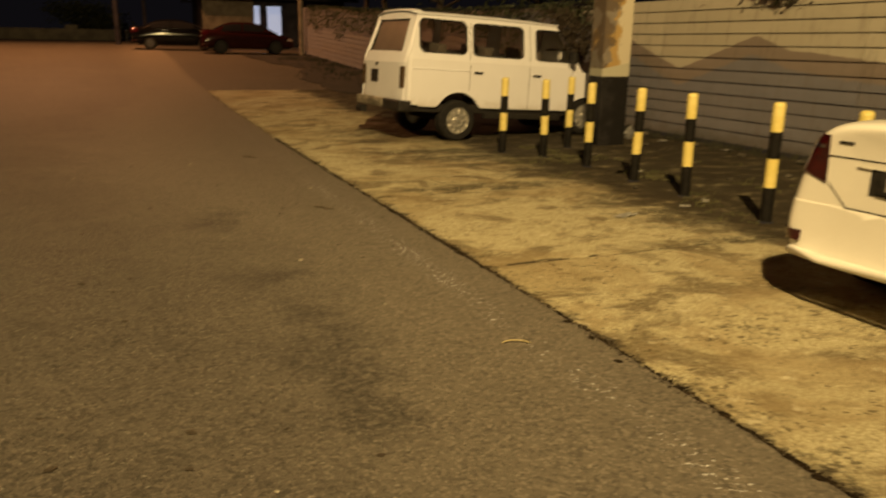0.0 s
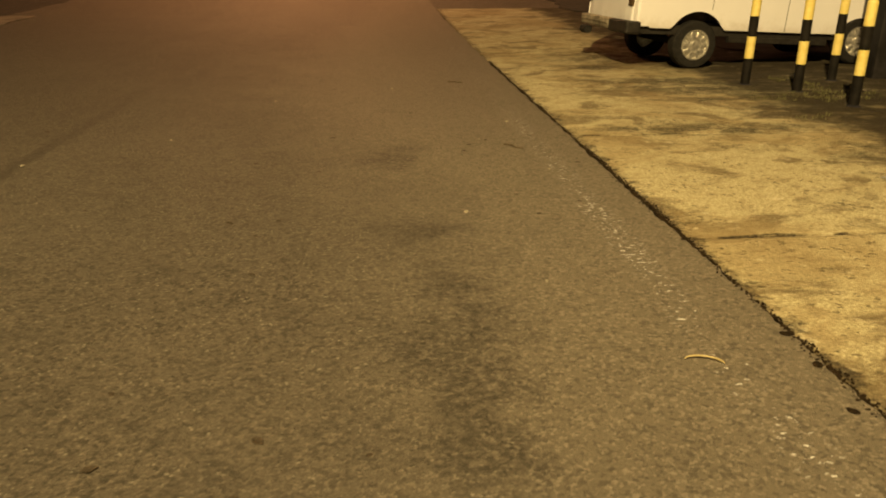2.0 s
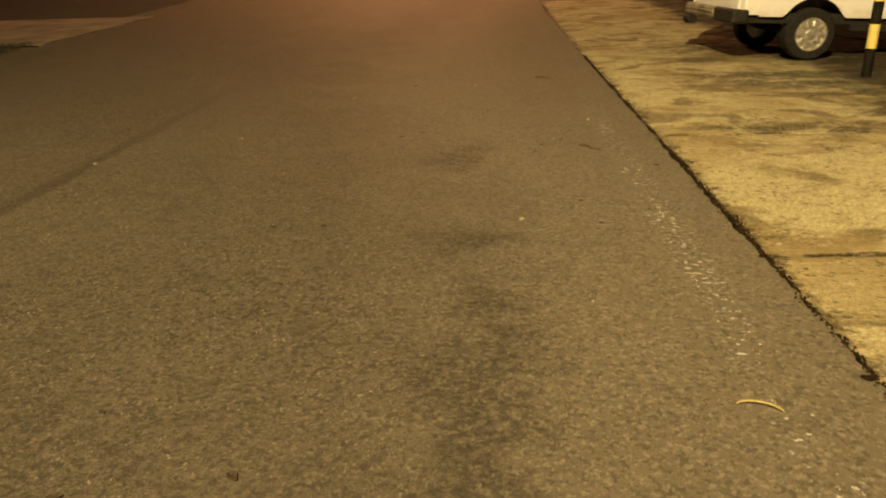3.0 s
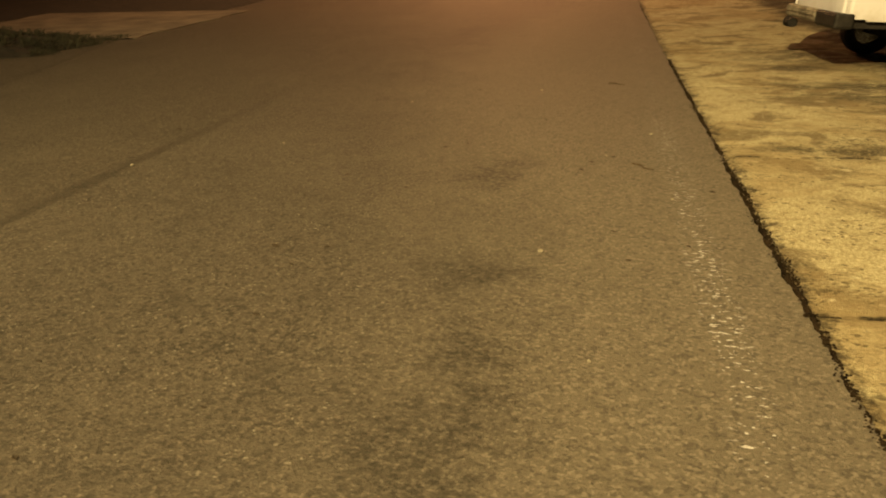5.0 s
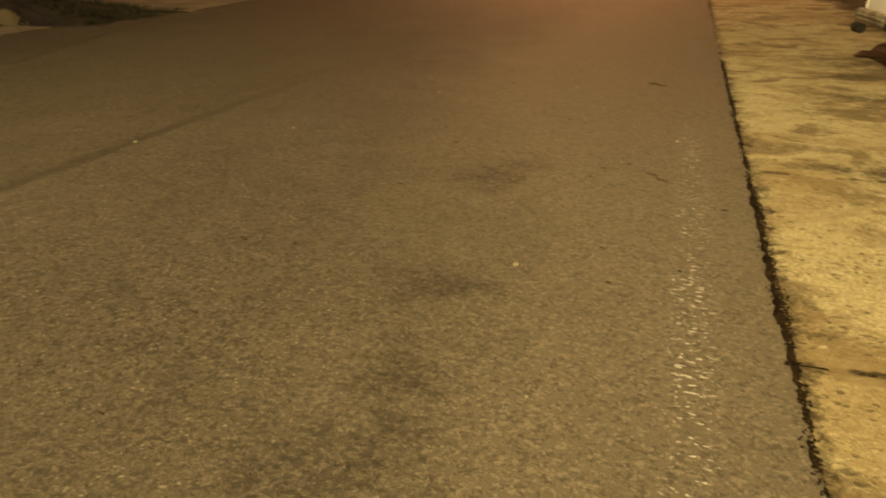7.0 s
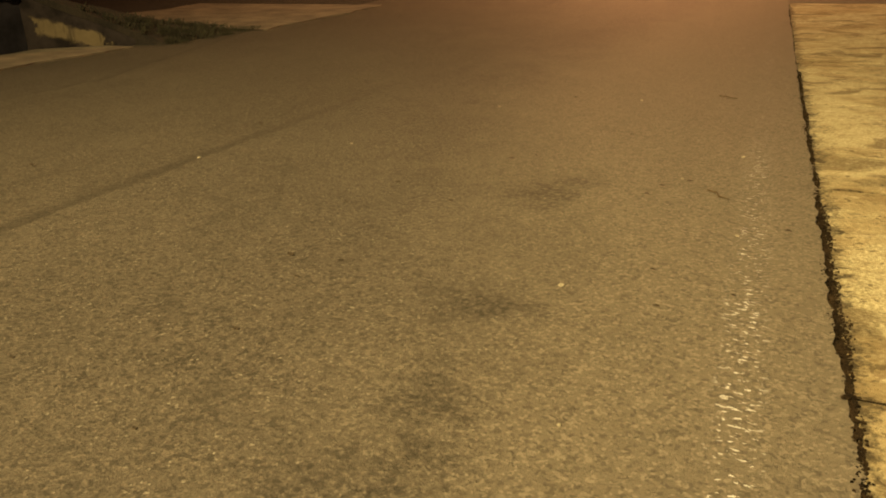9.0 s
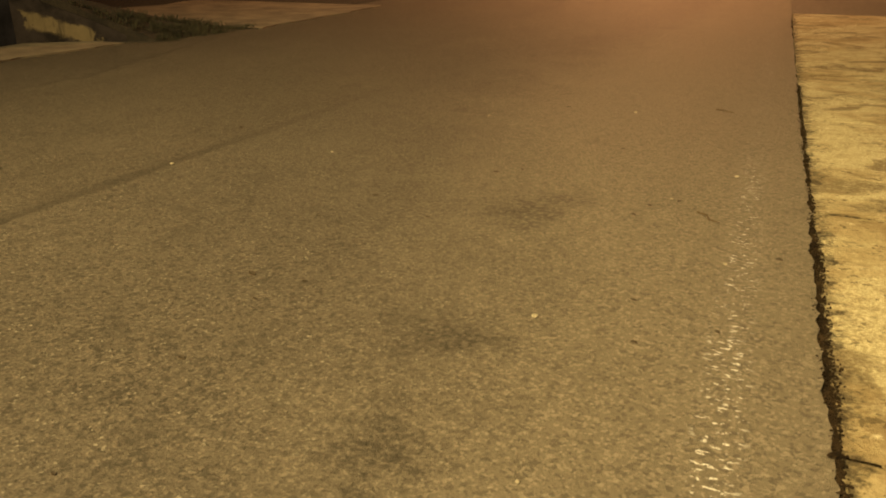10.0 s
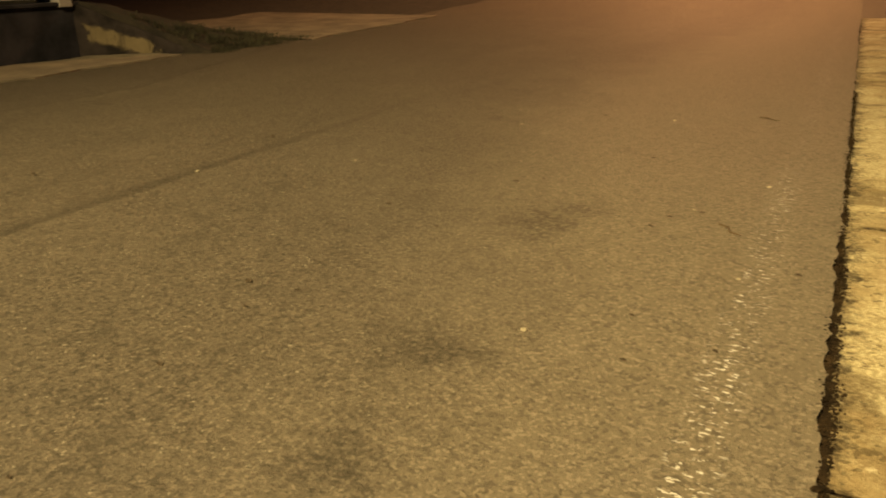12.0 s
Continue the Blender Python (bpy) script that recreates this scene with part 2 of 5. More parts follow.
SOIL = plain("soil", (0.008, 0.0065, 0.006), (0.030, 0.0235, 0.018), 3.0, 0.95, depth=0.02, fine=30)
# dirt at the asphalt edge, its colour darkened for the shade in the groove
DIRT = plain("shaded_edge_dirt", (0.006, 0.0042, 0.0026), (0.033, 0.022, 0.012), 9.0, 0.95, depth=0.01, fine=60, Specular_IOR_Level=0.1)
PALE_CONCRETE = plain("pale_concrete", (0.095, 0.080, 0.064), (0.22, 0.185, 0.14), 1.4, 0.9, depth=0.004)
DARK_CONCRETE = plain("dark_bluish_concrete", (0.014, 0.014, 0.020), (0.044, 0.042, 0.056), 1.6, 0.9, depth=0.006, Specular_IOR_Level=0.15)
# silver rim darkened for the shade on the far black car
SHADED_RIM = plain("shaded_rim", (0.05, 0.05, 0.05), (0.10, 0.10, 0.095), 14, 0.5, 0.3)
RUBBER = plain("black_rubber", (0.010, 0.010, 0.010), (0.024, 0.022, 0.020), 20, 0.8, Specular_IOR_Level=0.2)
BLACK_PAINT = plain("black_paint", (0.006, 0.0055, 0.005), (0.016, 0.014, 0.012), 9, 0.6, Specular_IOR_Level=0.15)
YELLOW_PAINT = plain("yellow_paint", (0.66, 0.54, 0.15), (0.80, 0.67, 0.24), 9, 0.5)
WORN_CHROME = plain("worn_chrome", (0.55, 0.54, 0.50), (0.82, 0.80, 0.76), 26, 0.26, 0.8, depth=0.004, fine=45)
STEEL = plain("silver_wheel_paint", (0.40, 0.39, 0.36), (0.62, 0.60, 0.56), 14, 0.35, 0.35)
CHROME = plain("chrome", (0.7, 0.7, 0.68), (0.8, 0.8, 0.8), 14, 0.16, 1.0, depth=0.0)
BUMPER = plain("scuffed_bumper_paint", (0.07, 0.06, 0.045), (0.32, 0.29, 0.23), 5, 0.6, fine=26)
BLACK_PLASTIC = plain("black_plastic", (0.012, 0.011, 0.010), (0.030, 0.027, 0.024), 16, 0.6, Specular_IOR_Level=0.25)
CAR_WHITE = plain("white_car_paint", (0.78, 0.76, 0.70), (0.82, 0.80, 0.74), 2, 0.28, depth=0.0, Coat_Weight=0.6, Coat_Roughness=0.08)
CAR_RED = plain("dark_red_car_paint", (0.018, 0.0042, 0.0036), (0.024, 0.0055, 0.0045), 2, 0.12, depth=0.0, Specular_IOR_Level=0.2)
CAR_BLACK = plain("black_car_paint", (0.003, 0.003, 0.004), (0.005, 0.005, 0.005), 2, 0.1, depth=0.0, Specular_IOR_Level=0.2)
RED_LENS = plain("red_lens", (0.022, 0.0025, 0.003), (0.050, 0.004, 0.004), 22, 0.12, depth=0.0, Coat_Weight=1.0)
AMBER_LENS = plain("old_lens", (0.05, 0.032, 0.016), (0.11, 0.075, 0.04), 30, 0.25, depth=0.0)
SEAT_CLOTH = plain("seat_cloth", (0.05, 0.042, 0.035), (0.10, 0.085, 0.07), 8, 0.95)
BARK = plain("bark", (0.03, 0.023, 0.015), (0.09, 0.07, 0.05), 12, 0.95, depth=0.01, fine=40)
LEAF = plain("dark_leaves", (0.020, 0.026, 0.010), (0.060, 0.066, 0.026), 2.5, 0.6)
GRASS = plain("grass", (0.012, 0.0125, 0.007), (0.040, 0.037, 0.019), 2.0, 0.8)
WEED = plain("dusty_weeds", (0.05, 0.052, 0.018), (0.12, 0.115, 0.045), 2.0, 0.8)
DEAD_LEAF = plain("dead_leaf", (0.020, 0.014, 0.009), (0.058, 0.040, 0.021), 30, 0.8)
PEEL = plain("yellow_peel", (0.26, 0.21, 0.09), (0.42, 0.35, 0.18), 25, 0.6)
LITTER = plain("pale_litter", (0.17, 0.165, 0.15), (0.32, 0.31, 0.28), 12, 0.5)
PEBBLE = plain("pale_pebble", (0.20, 0.18, 0.13), (0.40, 0.36, 0.28), 20, 0.7)
WHITE_METAL = plain("white_fence_paint", (0.24, 0.225, 0.23), (0.40, 0.375, 0.375), 5, 0.6)
RUBBLE = plain("dull_rubble", (0.035, 0.029, 0.021), (0.10, 0.085, 0.062), 12, 0.9)
BAG = plain("thin_plastic", (0.10, 0.10, 0.105), (0.24, 0.235, 0.23), 22, 0.3, Transmission_Weight=0.35)
TWIG = plain("twig_bark", (0.05, 0.034, 0.018), (0.11, 0.08, 0.045), 40, 0.9)


def wing_render():
    """Dark render with one ragged patch of a paler tone."""
    n = Nodes("patched_render")
    col = n.mix(n.step(n.noise(2.3, 5, 0.65), 0.36, 0.64), (0.010, 0.0085, 0.0095), (0.034, 0.028, 0.030))
    # mask of the paler patch, limited in height below
    bare = n.spot(-8.95, 11.8, 0.62, 0.7, 0.5)
    z = n.math("ADD", n.axis(2), n.math("MULTIPLY", n.math("SUBTRACT", n.noise(5, 4, 0.7), 0.5), 0.22))
    z = n.math("ADD", z, n.math("MULTIPLY", n.axis(0), 0.42))
    bare = n.math("MULTIPLY", n.step(bare, 0.1, 0.35), n.math("MULTIPLY", n.step(z, -3.68, -3.6), n.step(z, -3.36, -3.44)))
    drip = n.noise(7, 4, 0.65, n.stretch(1.0, 1.0, 0.12))
    col = n.mix(n.math("MULTIPLY", bare, n.step(drip, 0.7, 0.52, 0.25, 1.0)), col, n.mix(n.noise(9, 4), (0.11, 0.09, 0.055), (0.19, 0.155, 0.10)))
    return n.done(col, 0.9, bump=n.noise(40, 4), depth=0.006, Specular_IOR_Level=0.2)


WING = wing_render()


def van_white():
    n = Nodes("old_white_paint")
    col = n.mix(n.noise(2.5, 4), (0.73, 0.735, 0.79), (0.80, 0.805, 0.86))
    grime = n.step(n.math("ADD", n.axis(2), n.math("MULTIPLY", n.noise(6, 4, 0.7), 0.5)), 0.95, 0.62)
    col = n.mix(n.math("MULTIPLY", grime, 0.5), col, (0.33, 0.27, 0.18))
    rust = n.step(n.noise(7, 5, 0.75), 0.66, 0.72)
    col = n.mix(n.math("MULTIPLY", rust, 0.55), col, (0.26, 0.14, 0.06))
    return n.done(col, n.step(n.noise(5, 3), 0.3, 0.7, 0.35, 0.55), bump=n.noise(3, 2), depth=0.004)


VAN_WHITE = van_white()


def glass(name, tint, rough=0.03):
    n = Nodes(name)
    n.bsdf.inputs["Transmission Weight"].default_value = 1.0
    n.bsdf.inputs["IOR"].default_value = 1.3
    return n.done(tint, rough)


GLASS = glass("dusty_glass", (0.62, 0.58, 0.5))


def grimy_sheen_glass():
    n = Nodes("grimy_sheen_glass")
    n.link(n.step(n.noise(4, 4), 0.3, 0.7, 0.1, 0.25), n.bsdf.inputs["Transmission Weight"])
    n.bsdf.inputs["IOR"].default_value = 1.3
    # brown for the dust and for the light reflected in the pane
    return n.done(n.mix(n.noise(6, 4), (0.115, 0.083, 0.058), (0.18, 0.133, 0.097)), 0.3)


GRIMY_SHEEN_GLASS = grimy_sheen_glass()


def dark_glass():
    n = Nodes("dark_glass")
    return n.done((0.012, 0.012, 0.013), 0.08, Coat_Weight=0.5)


DARK_GLASS = dark_glass()


def mural():
    """Fence paint: cream above, grey hills with a mauve crest below; the boards weathered one by one."""
    n = Nodes("fence_mural")
    y, z = n.axis(1), n.axis(2)
    ramp = n.t.nodes.new("ShaderNodeValToRGB")
    n.link(n.math("DIVIDE", n.math("SUBTRACT", y, 4.0), 36.0), ramp.inputs[0])
    # beyond y = 13 the hills cover the cream, painting in the fence's dimmer light
    hills = ((4.0, 1.15), (6.6, 1.33), (8.2, 1.47), (8.85, 1.68), (10.5, 1.14), (11.7, 1.55), (13.4, 2.1), (15.5, 2.45), (19, 2.3), (24, 2.5), (30, 2.4), (38, 2.5))
    el = ramp.color_ramp.elements
    while len(el) < len(hills):
        el.new(0.5)
    for e, (py, pz) in zip(el, hills):
        e.position, e.color = (py - 4.0) / 36.0, (pz / 2.5,) * 3 + (1,)
    top = n.math("MULTIPLY", n.axis(0, ramp.outputs[0]), 2.5)
    rise = n.math("MULTIPLY", n.math("POWER", n.math("MAXIMUM", n.math("SUBTRACT", y, 11.0), 0.0), 2.0), 0.0013)
    above = n.math("SUBTRACT", n.math("SUBTRACT", z, rise), n.math("ADD", top, n.math("MULTIPLY", n.math("SUBTRACT", n.noise(4, 3), 0.5), 0.1)))
    grey = n.mix(n.noise(3, 4), (0.125, 0.125, 0.150), (0.175, 0.174, 0.205))
    mauve = n.mix(n.noise(6, 4), (0.18, 0.145, 0.13), (0.225, 0.185, 0.165))
    cream = n.mix(n.noise(2, 4), (0.41, 0.375, 0.30), (0.48, 0.445, 0.36))
    col = n.mix(n.step(above, -0.30, -0.24), grey, mauve)
    col = n.mix(n.step(above, -0.008, 0.008), col, cream)
    col = n.mix(n.math("MULTIPLY", n.random(), 0.22), col, (0.16, 0.125, 0.08))
    drip = n.noise(5, 5, 0.7, n.stretch(1.0, 1.6, 0.25))
    col = n.mix(n.math("MULTIPLY", n.step(drip, 0.5, 0.75), 0.45), col, (0.085, 0.066, 0.042))
    splash = n.step(n.math("ADD", z, n.math("MULTIPLY", n.noise(4, 4), 0.4)), 0.55, 0.25)
    col = n.mix(n.math("MULTIPLY", splash, 0.55), col, (0.07, 0.055, 0.035))
    return n.done(col, 0.7, bump=n.noise(30, 4), depth=0.003)


MURAL = mural()


def pier_paint():
    n = Nodes("painted_render")
    x, z = n.axis(0), n.axis(2)
    wob = n.math("MULTIPLY", n.math("SUBTRACT", n.noise(3.5, 4), 0.5), 0.5)
    tan = n.mix(n.noise(4, 5, 0.7), (0.30, 0.19, 0.07), (0.46, 0.32, 0.13))
    col = n.mix(n.step(n.math("ADD", x, wob), 0.02, 0.08), tan, (0.52, 0.47, 0.36))
    grey = n.step(n.math("ADD", n.noise(2.6, 5, 0.65), n.math("MULTIPLY", x, -0.9)), 0.60, 0.66)
    col = n.mix(n.math("MULTIPLY", grey, 0.85), col, n.mix(n.noise(9, 5, 0.7), (0.09, 0.085, 0.085), (0.24, 0.225, 0.21)))
    brown = n.step(n.math("ADD", n.noise(2.2, 4, 0.6), n.math("MULTIPLY", x, -0.5)), 0.56, 0.6)
    col = n.mix(n.math("MULTIPLY", brown, 0.8), col, (0.10, 0.07, 0.045))
    hem = n.step(n.math("ADD", z, n.math("MULTIPLY", x, -0.2)), 1.21, 1.19)
    col = n.mix(hem, col, (0.42, 0.40, 0.31))
    low = n.step(z, 1.045, 1.035)
    # the base turns greyer in blotches towards its left
    left_grey = n.math("MULTIPLY", n.step(n.math("ADD", x, wob), 0.02, -0.10), n.step(n.noise(3, 5, 0.7), 0.36, 0.6))
    base = n.mix(left_grey, n.mix(n.noise(5, 4), (0.004, 0.0036, 0.0034), (0.012, 0.0105, 0.010)), (0.022, 0.020, 0.021))
    col = n.mix(low, col, base)
    return n.done(col, 0.75, bump=n.noise(40, 4), depth=0.004, Specular_IOR_Level=0.2)


PIER = pier_paint()


def glow(name, colour, strength):
    n = Nodes(name)
    n.link(colour, n.bsdf.inputs["Emission Color"])
    n.bsdf.inputs["Emission Strength"].default_value = strength
    return n.done((0.5, 0.5, 0.5), 0.6)


LIT_ROOM = glow("lit_interior", (0.66, 0.76, 1.0), 0.5)


# ---- mesh helpers ----
def mesh_of(bm, name, material, smooth=False):
    me = bpy.data.meshes.new(name)
    bm.to_mesh(me)
    bm.free()
    for m in material if isinstance(material, (list, tuple)) else (material,):
        me.materials.append(m)
    if smooth:
        me.shade_smooth()
    return me


def part(name, bm, material, parent=None, label="", smooth=False):
    ob = new(name, mesh_of(bm, name, material, smooth))
    if parent:
        ob.parent = parent
    return tagged(ob, label)


def thing(name, at, label, category, group="", yaw=0.0):
    ob = new(name)
    ob.matrix_basis = pose(*at, 0, 0, yaw)
    return tagged(ob, label, category, group)


def box(x0, x1, y0, y1, z0, z1, bevel=0.0, bm=None):
    bm = bm or bmesh.new()
    made = bmesh.ops.create_cube(bm, size=1.0)["verts"]
    bmesh.ops.scale(bm, verts=made, vec=(x1 - x0, y1 - y0, z1 - z0))
    bmesh.ops.translate(bm, verts=made, vec=((x0 + x1) / 2, (y0 + y1) / 2, (z0 + z1) / 2))
    if bevel:
        edges = {e for v in made for e in v.link_edges}
        bmesh.ops.bevel(bm, geom=list(edges), offset=bevel, segments=2, profile=0.5, affect="EDGES")
    return bm


def lathe(rows, steps=20, bm=None, axis="z", at=(0, 0, 0), turn=0.0, caps=True):
    """A solid of revolution from rows of (radius, height)."""
    bm = bm or bmesh.new()
    rings = []
    for r, h in rows:
        ring = []
        for k in range(steps):
            a = 2 * math.pi * k / steps + turn
            c, s = r * math.cos(a), r * math.sin(a)
            p = (c, s, h) if axis == "z" else (c, h, s)
            ring.append(bm.verts.new((p[0] + at[0], p[1] + at[1], p[2] + at[2])))
        rings.append(ring)
    for a, b in zip(rings, rings[1:]):
        for k in range(steps):
            bm.faces.new((a[k], a[(k + 1) % steps], b[(k + 1) % steps], b[k]))
    if caps:
        bm.faces.new(rings[0][::-1])
        bm.faces.new(rings[-1])
    bmesh.ops.recalc_face_normals(bm, faces=bm.faces[:])
    return bm


def tube(points, radii, steps=8, bm=None):
    """A bent, tapered rod through the points."""
    bm = bm or bmesh.new()
    rings = []
    for i, p in enumerate(points):
        p = Vector(p)
        d = (Vector(points[min(i + 1, len(points) - 1)]) - Vector(points[max(i - 1, 0)])).normalized()
        u = d.orthogonal().normalized()
        w = d.cross(u)
        rings.append([bm.verts.new(p + radii[i] * (math.cos(2 * math.pi * k / steps) * u + math.sin(2 * math.pi * k / steps) * w)) for k in range(steps)])
    for a, b in zip(rings, rings[1:]):
        shift = min(range(steps), key=lambda s: (a[0].co - b[s].co).length)
        for k in range(steps):
            bm.faces.new((a[k], a[(k + 1) % steps], b[(k + 1 + shift) % steps], b[(k + shift) % steps]))
    bm.faces.new(rings[0][::-1])
    bm.faces.new(rings[-1])
    bmesh.ops.recalc_face_normals(bm, faces=bm.faces[:])
    return bm


def loft(rings, bm=None):
    """Skin over closed rings of points, with capped ends."""
    bm = bm or bmesh.new()
    vs = [[bm.verts.new(p) for p in ring] for ring in rings]
    k = len(vs[0])
    for a, b in zip(vs, vs[1:]):
        for i in range(k):
            bm.faces.new((a[i], a[(i + 1) % k], b[(i + 1) % k], b[i]))
    bm.faces.new(vs[0][::-1])
    bm.faces.new(vs[-1])
    bmesh.ops.recalc_face_normals(bm, faces=bm.faces[:])
    return bm


def ground_z(y):
    """The street is level here and climbs gently further on."""
    if y < 11:
        return 0.0
    if y < 31:
        return 0.0013 * (y - 11) ** 2
    return 0.52 + 1.3 * (1 - math.exp(-(y - 31) * 0.04))


def wob(a, b, scale, amount):
    return amount * noise.noise((a * scale, b * scale, 3.7))


def strip(name, material, xs, ys, lift, left_wob=None, right_wob=None, thick=0.0):
    """A sheet of ground between columns xs and rows ys, its two long sides ragged."""
    bm = bmesh.new()
    grid = []
    for y in ys:
        row = []
        for i, x in enumerate(xs):
            dx = 0.0
            if i == 0 and left_wob:
                dx = left_wob(y)
            if i == len(xs) - 1 and right_wob:
                dx = right_wob(y)
            row.append(bm.verts.new((x + dx, y, ground_z(y) + lift)))
        grid.append(row)
    for a, b in zip(grid, grid[1:]):
        for i in range(len(xs) - 1):
            bm.faces.new((a[i], a[i + 1], b[i + 1], b[i]))
    if thick:
        for side in (0, -1):
            low = [bm.verts.new(r[side].co - Vector((0, 0, thick))) for r in grid]
            for k in range(len(grid) - 1):
                q = (grid[k][side], grid[k + 1][side], low[k + 1], low[k])
                bm.faces.new(q if side == 0 else q[::-1])
    return new(name, mesh_of(bm, name, material))


def span(a, b, n):
    return [a + (b - a) * k / n for k in range(n + 1)]


# ---- the ground ----
FAR = [-400, -150, -60, -20] + span(-10, 60, 100) + [70, 90, 130, 200, 400, 900]
tagged(strip("ground", SOIL, [-900, -300, -100, -40, -20, -9.5, 0, 8, 12, 30, 100, 300, 900], FAR, -0.05), "dark bare soil beside the street", "ground", kind="structure")
FINE = [-60, -20, -8] + span(-6, 14, 500) + span(14.2, 60, 120) + [75, 100]
road = strip("road", ASPHALT_OLD, [-8.3, -5, -3, -1.5], FINE, -0.012, left_wob=lambda y: wob(y, 1, 0.9, 0.2) + wob(y, 2, 5, 0.05), thick=0.06)
tagged(road, "older darker asphalt carriageway", "road", kind="structure")
road_near = strip("road_resurfaced", ASPHALT, [-1.9, -1, 0, 1, 2, 2.31], FINE, 0.0,
                  left_wob=lambda y: wob(y, 5, 1.5, 0.06) + wob(y, 6, 9, 0.02),
                  right_wob=lambda y: wob(y, 9, 0.7, 0.02) + wob(y, 8, 4, 0.022) + wob(y, 7, 14, 0.02), thick=0.05)
tagged(road_near, "worn grey-brown asphalt road with oil stains and flecks of edge line", "road", kind="structure")
junction = strip("side_road", ASPHALT_OLD, [2.25, 4, 6, 8.8, 14, 24], span(21.93, 60, 60), -0.014)
tagged(junction, "dusty asphalt beyond the concrete apron", "road", kind="structure")
gutter = strip("gutter_dirt", DIRT, [2.2, 2.32, 2.45], FINE, -0.016)
tagged(gutter, "strip of dirt between asphalt and concrete, coloured darker for the groove's shade", "dirt", kind="structure")

# ---- fence wall along the lot ----
WALL_X = 8.85
wall = tagged(new("wall_east"), "horizontal board fence painted cream over grey hills", "wall", kind="structure")


def fence_board(y0, y1, z0, high, lean):
    """One lapped board: its lower edge stands proud of the one below."""
    bm = bmesh.new()
    ring = []
    for y in (y0, y1):
        g = ground_z(y)
        ring.append([bm.verts.new((WALL_X + dx, y, g + z)) for dx, z in ((-0.020 - lean, z0), (0.012, z0), (0.012, z0 + high - 0.004), (-0.001, z0 + high - 0.004), (-0.016 - lean, z0 + 0.05))])
    a, b = ring
    for i in range(5):
        bm.faces.new((a[i], b[i], b[(i + 1) % 5], a[(i + 1) % 5]))
    bm.faces.new(a)
    bm.faces.new(b[::-1])
    bmesh.ops.recalc_face_normals(bm, faces=bm.faces[:])
    return bm


BOARD = 0.183
for bay in range(9):
    y0 = 3.0 + 4.0 * bay
    for k in range(12):
        part("board", fence_board(y0 + 0.004, y0 + 3.996, 0.06 + BOARD * k, BOARD, random.uniform(0, 0.006)), MURAL, wall)
for bay in range(10):
    y0 = 3.0 + 4.0 * bay
    part("post", box(WALL_X + 0.014, WALL_X + 0.11, y0 - 0.05, y0 + 0.05, ground_z(y0) - 0.05, ground_z(y0) + 2.22, 0.008), DARK_CONCRETE, wall)
part("plinth", box(WALL_X - 0.03, WALL_X + 0.1, -12, 16, -0.05, 0.06, 0.01), DARK_CONCRETE, wall)
tagged(part("wall_south", box(WALL_X, WALL_X + 0.12, -14, 2.99, 0, 2.25), MURAL), "plain end of the painted fence", "wall", kind="structure")

# ---- bollards ----
def bollard(at, lean):
    ob = thing("bollard", at, "steel bollard banded in yellow and black paint", "bollard", "row of striped bollards")
    ob.matrix_basis = pose(*at, lean[0], lean[1], random.uniform(0, 360))
    R = 0.052
    bands = ((0.0, 0.31, BLACK_PAINT), (0.31, 0.56, YELLOW_PAINT), (0.56, 0.79, BLACK_PAINT), (0.79, 1.04, YELLOW_PAINT))
    for i, (z0, z1, m) in enumerate(bands):
        rows = [(R, z0), (R, z1)]
        if i == 3:
            rows = [(R, z0), (R, z1 - 0.03), (R * 0.9, z1 - 0.01), (R * 0.6, z1)]
        part("band", lathe(rows, 20), m, ob, "yellow band" if m is YELLOW_PAINT else "black band", smooth=False)
    part("footing", lathe([(0.07, -0.03), (0.07, 0.004), (0.06, 0.010)], 14), DARK_CONCRETE, ob)
    return ob


for bx, by in ((5.28, 4.02), (5.29, 4.85), (5.41, 6.06), (5.46, 6.99), (5.54, 8.08), (5.42, 8.98), (5.08, 9.55), (6.28, 9.75)):
    bollard((bx, by, 0.0), (random.uniform(-1, 1), random.uniform(-1.2, 1.2)))

# ---- painted pier ----
pier = thing("pier", (7.05, 10.05, 0), "rendered pier painted tan and cream over a black base", "pillar")
pier.matrix_basis = pose(7.125, 10.03, 0, 0, 0, -8)
part("shaft", box(-0.225, 0.225, -0.225, 0.225, -0.05, 2.75, 0.012), PIER, pier)
part("cap", box(-0.27, 0.27, -0.27, 0.27, 2.75, 2.83, 0.01), DARK_CONCRETE, pier)

# ---- far side of the street: pavement, retaining wall, fence, mound ----
kerb = strip("pavement", PALE_CONCRETE, [-9.35, -8.6, -7.85], span(-10, 12.1, 200), 0.014,
             left_wob=lambda y: wob(y, 3, 1.1, 0.2), right_wob=lambda y: wob(y, 4, 0.8, 0.18) + wob(y, 4, 6, 0.04), thick=0.09)
tagged(kerb, "pale worn concrete footway along the far kerb", "pavement", kind="structure")
drive = strip("driveway", PALE_CONCRETE, [-13.4, -11.4, -9.2, -7.4], span(15.0, 20.6, 60), 0.012,
              left_wob=lambda y: wob(y, 13, 0.8, 0.5), right_wob=lambda y: wob(y, 14, 1.2, 0.2) + wob(y, 4, 6, 0.06), thick=0.08)
tagged(drive, "pale concrete driveway crossing", "driveway", kind="structure")
back = tagged(new("retaining_wall"), "dark bluish concrete retaining wall", "wall", kind="structure")
part("wall_body", box(-9.75, -9.45, -10, 11.4, -0.1, 0.84, 0.015), DARK_CONCRETE, back)
part("coping", box(-9.8, -9.4, -10, 11.45, 0.84, 0.90, 0.012), DARK_CONCRETE, back)

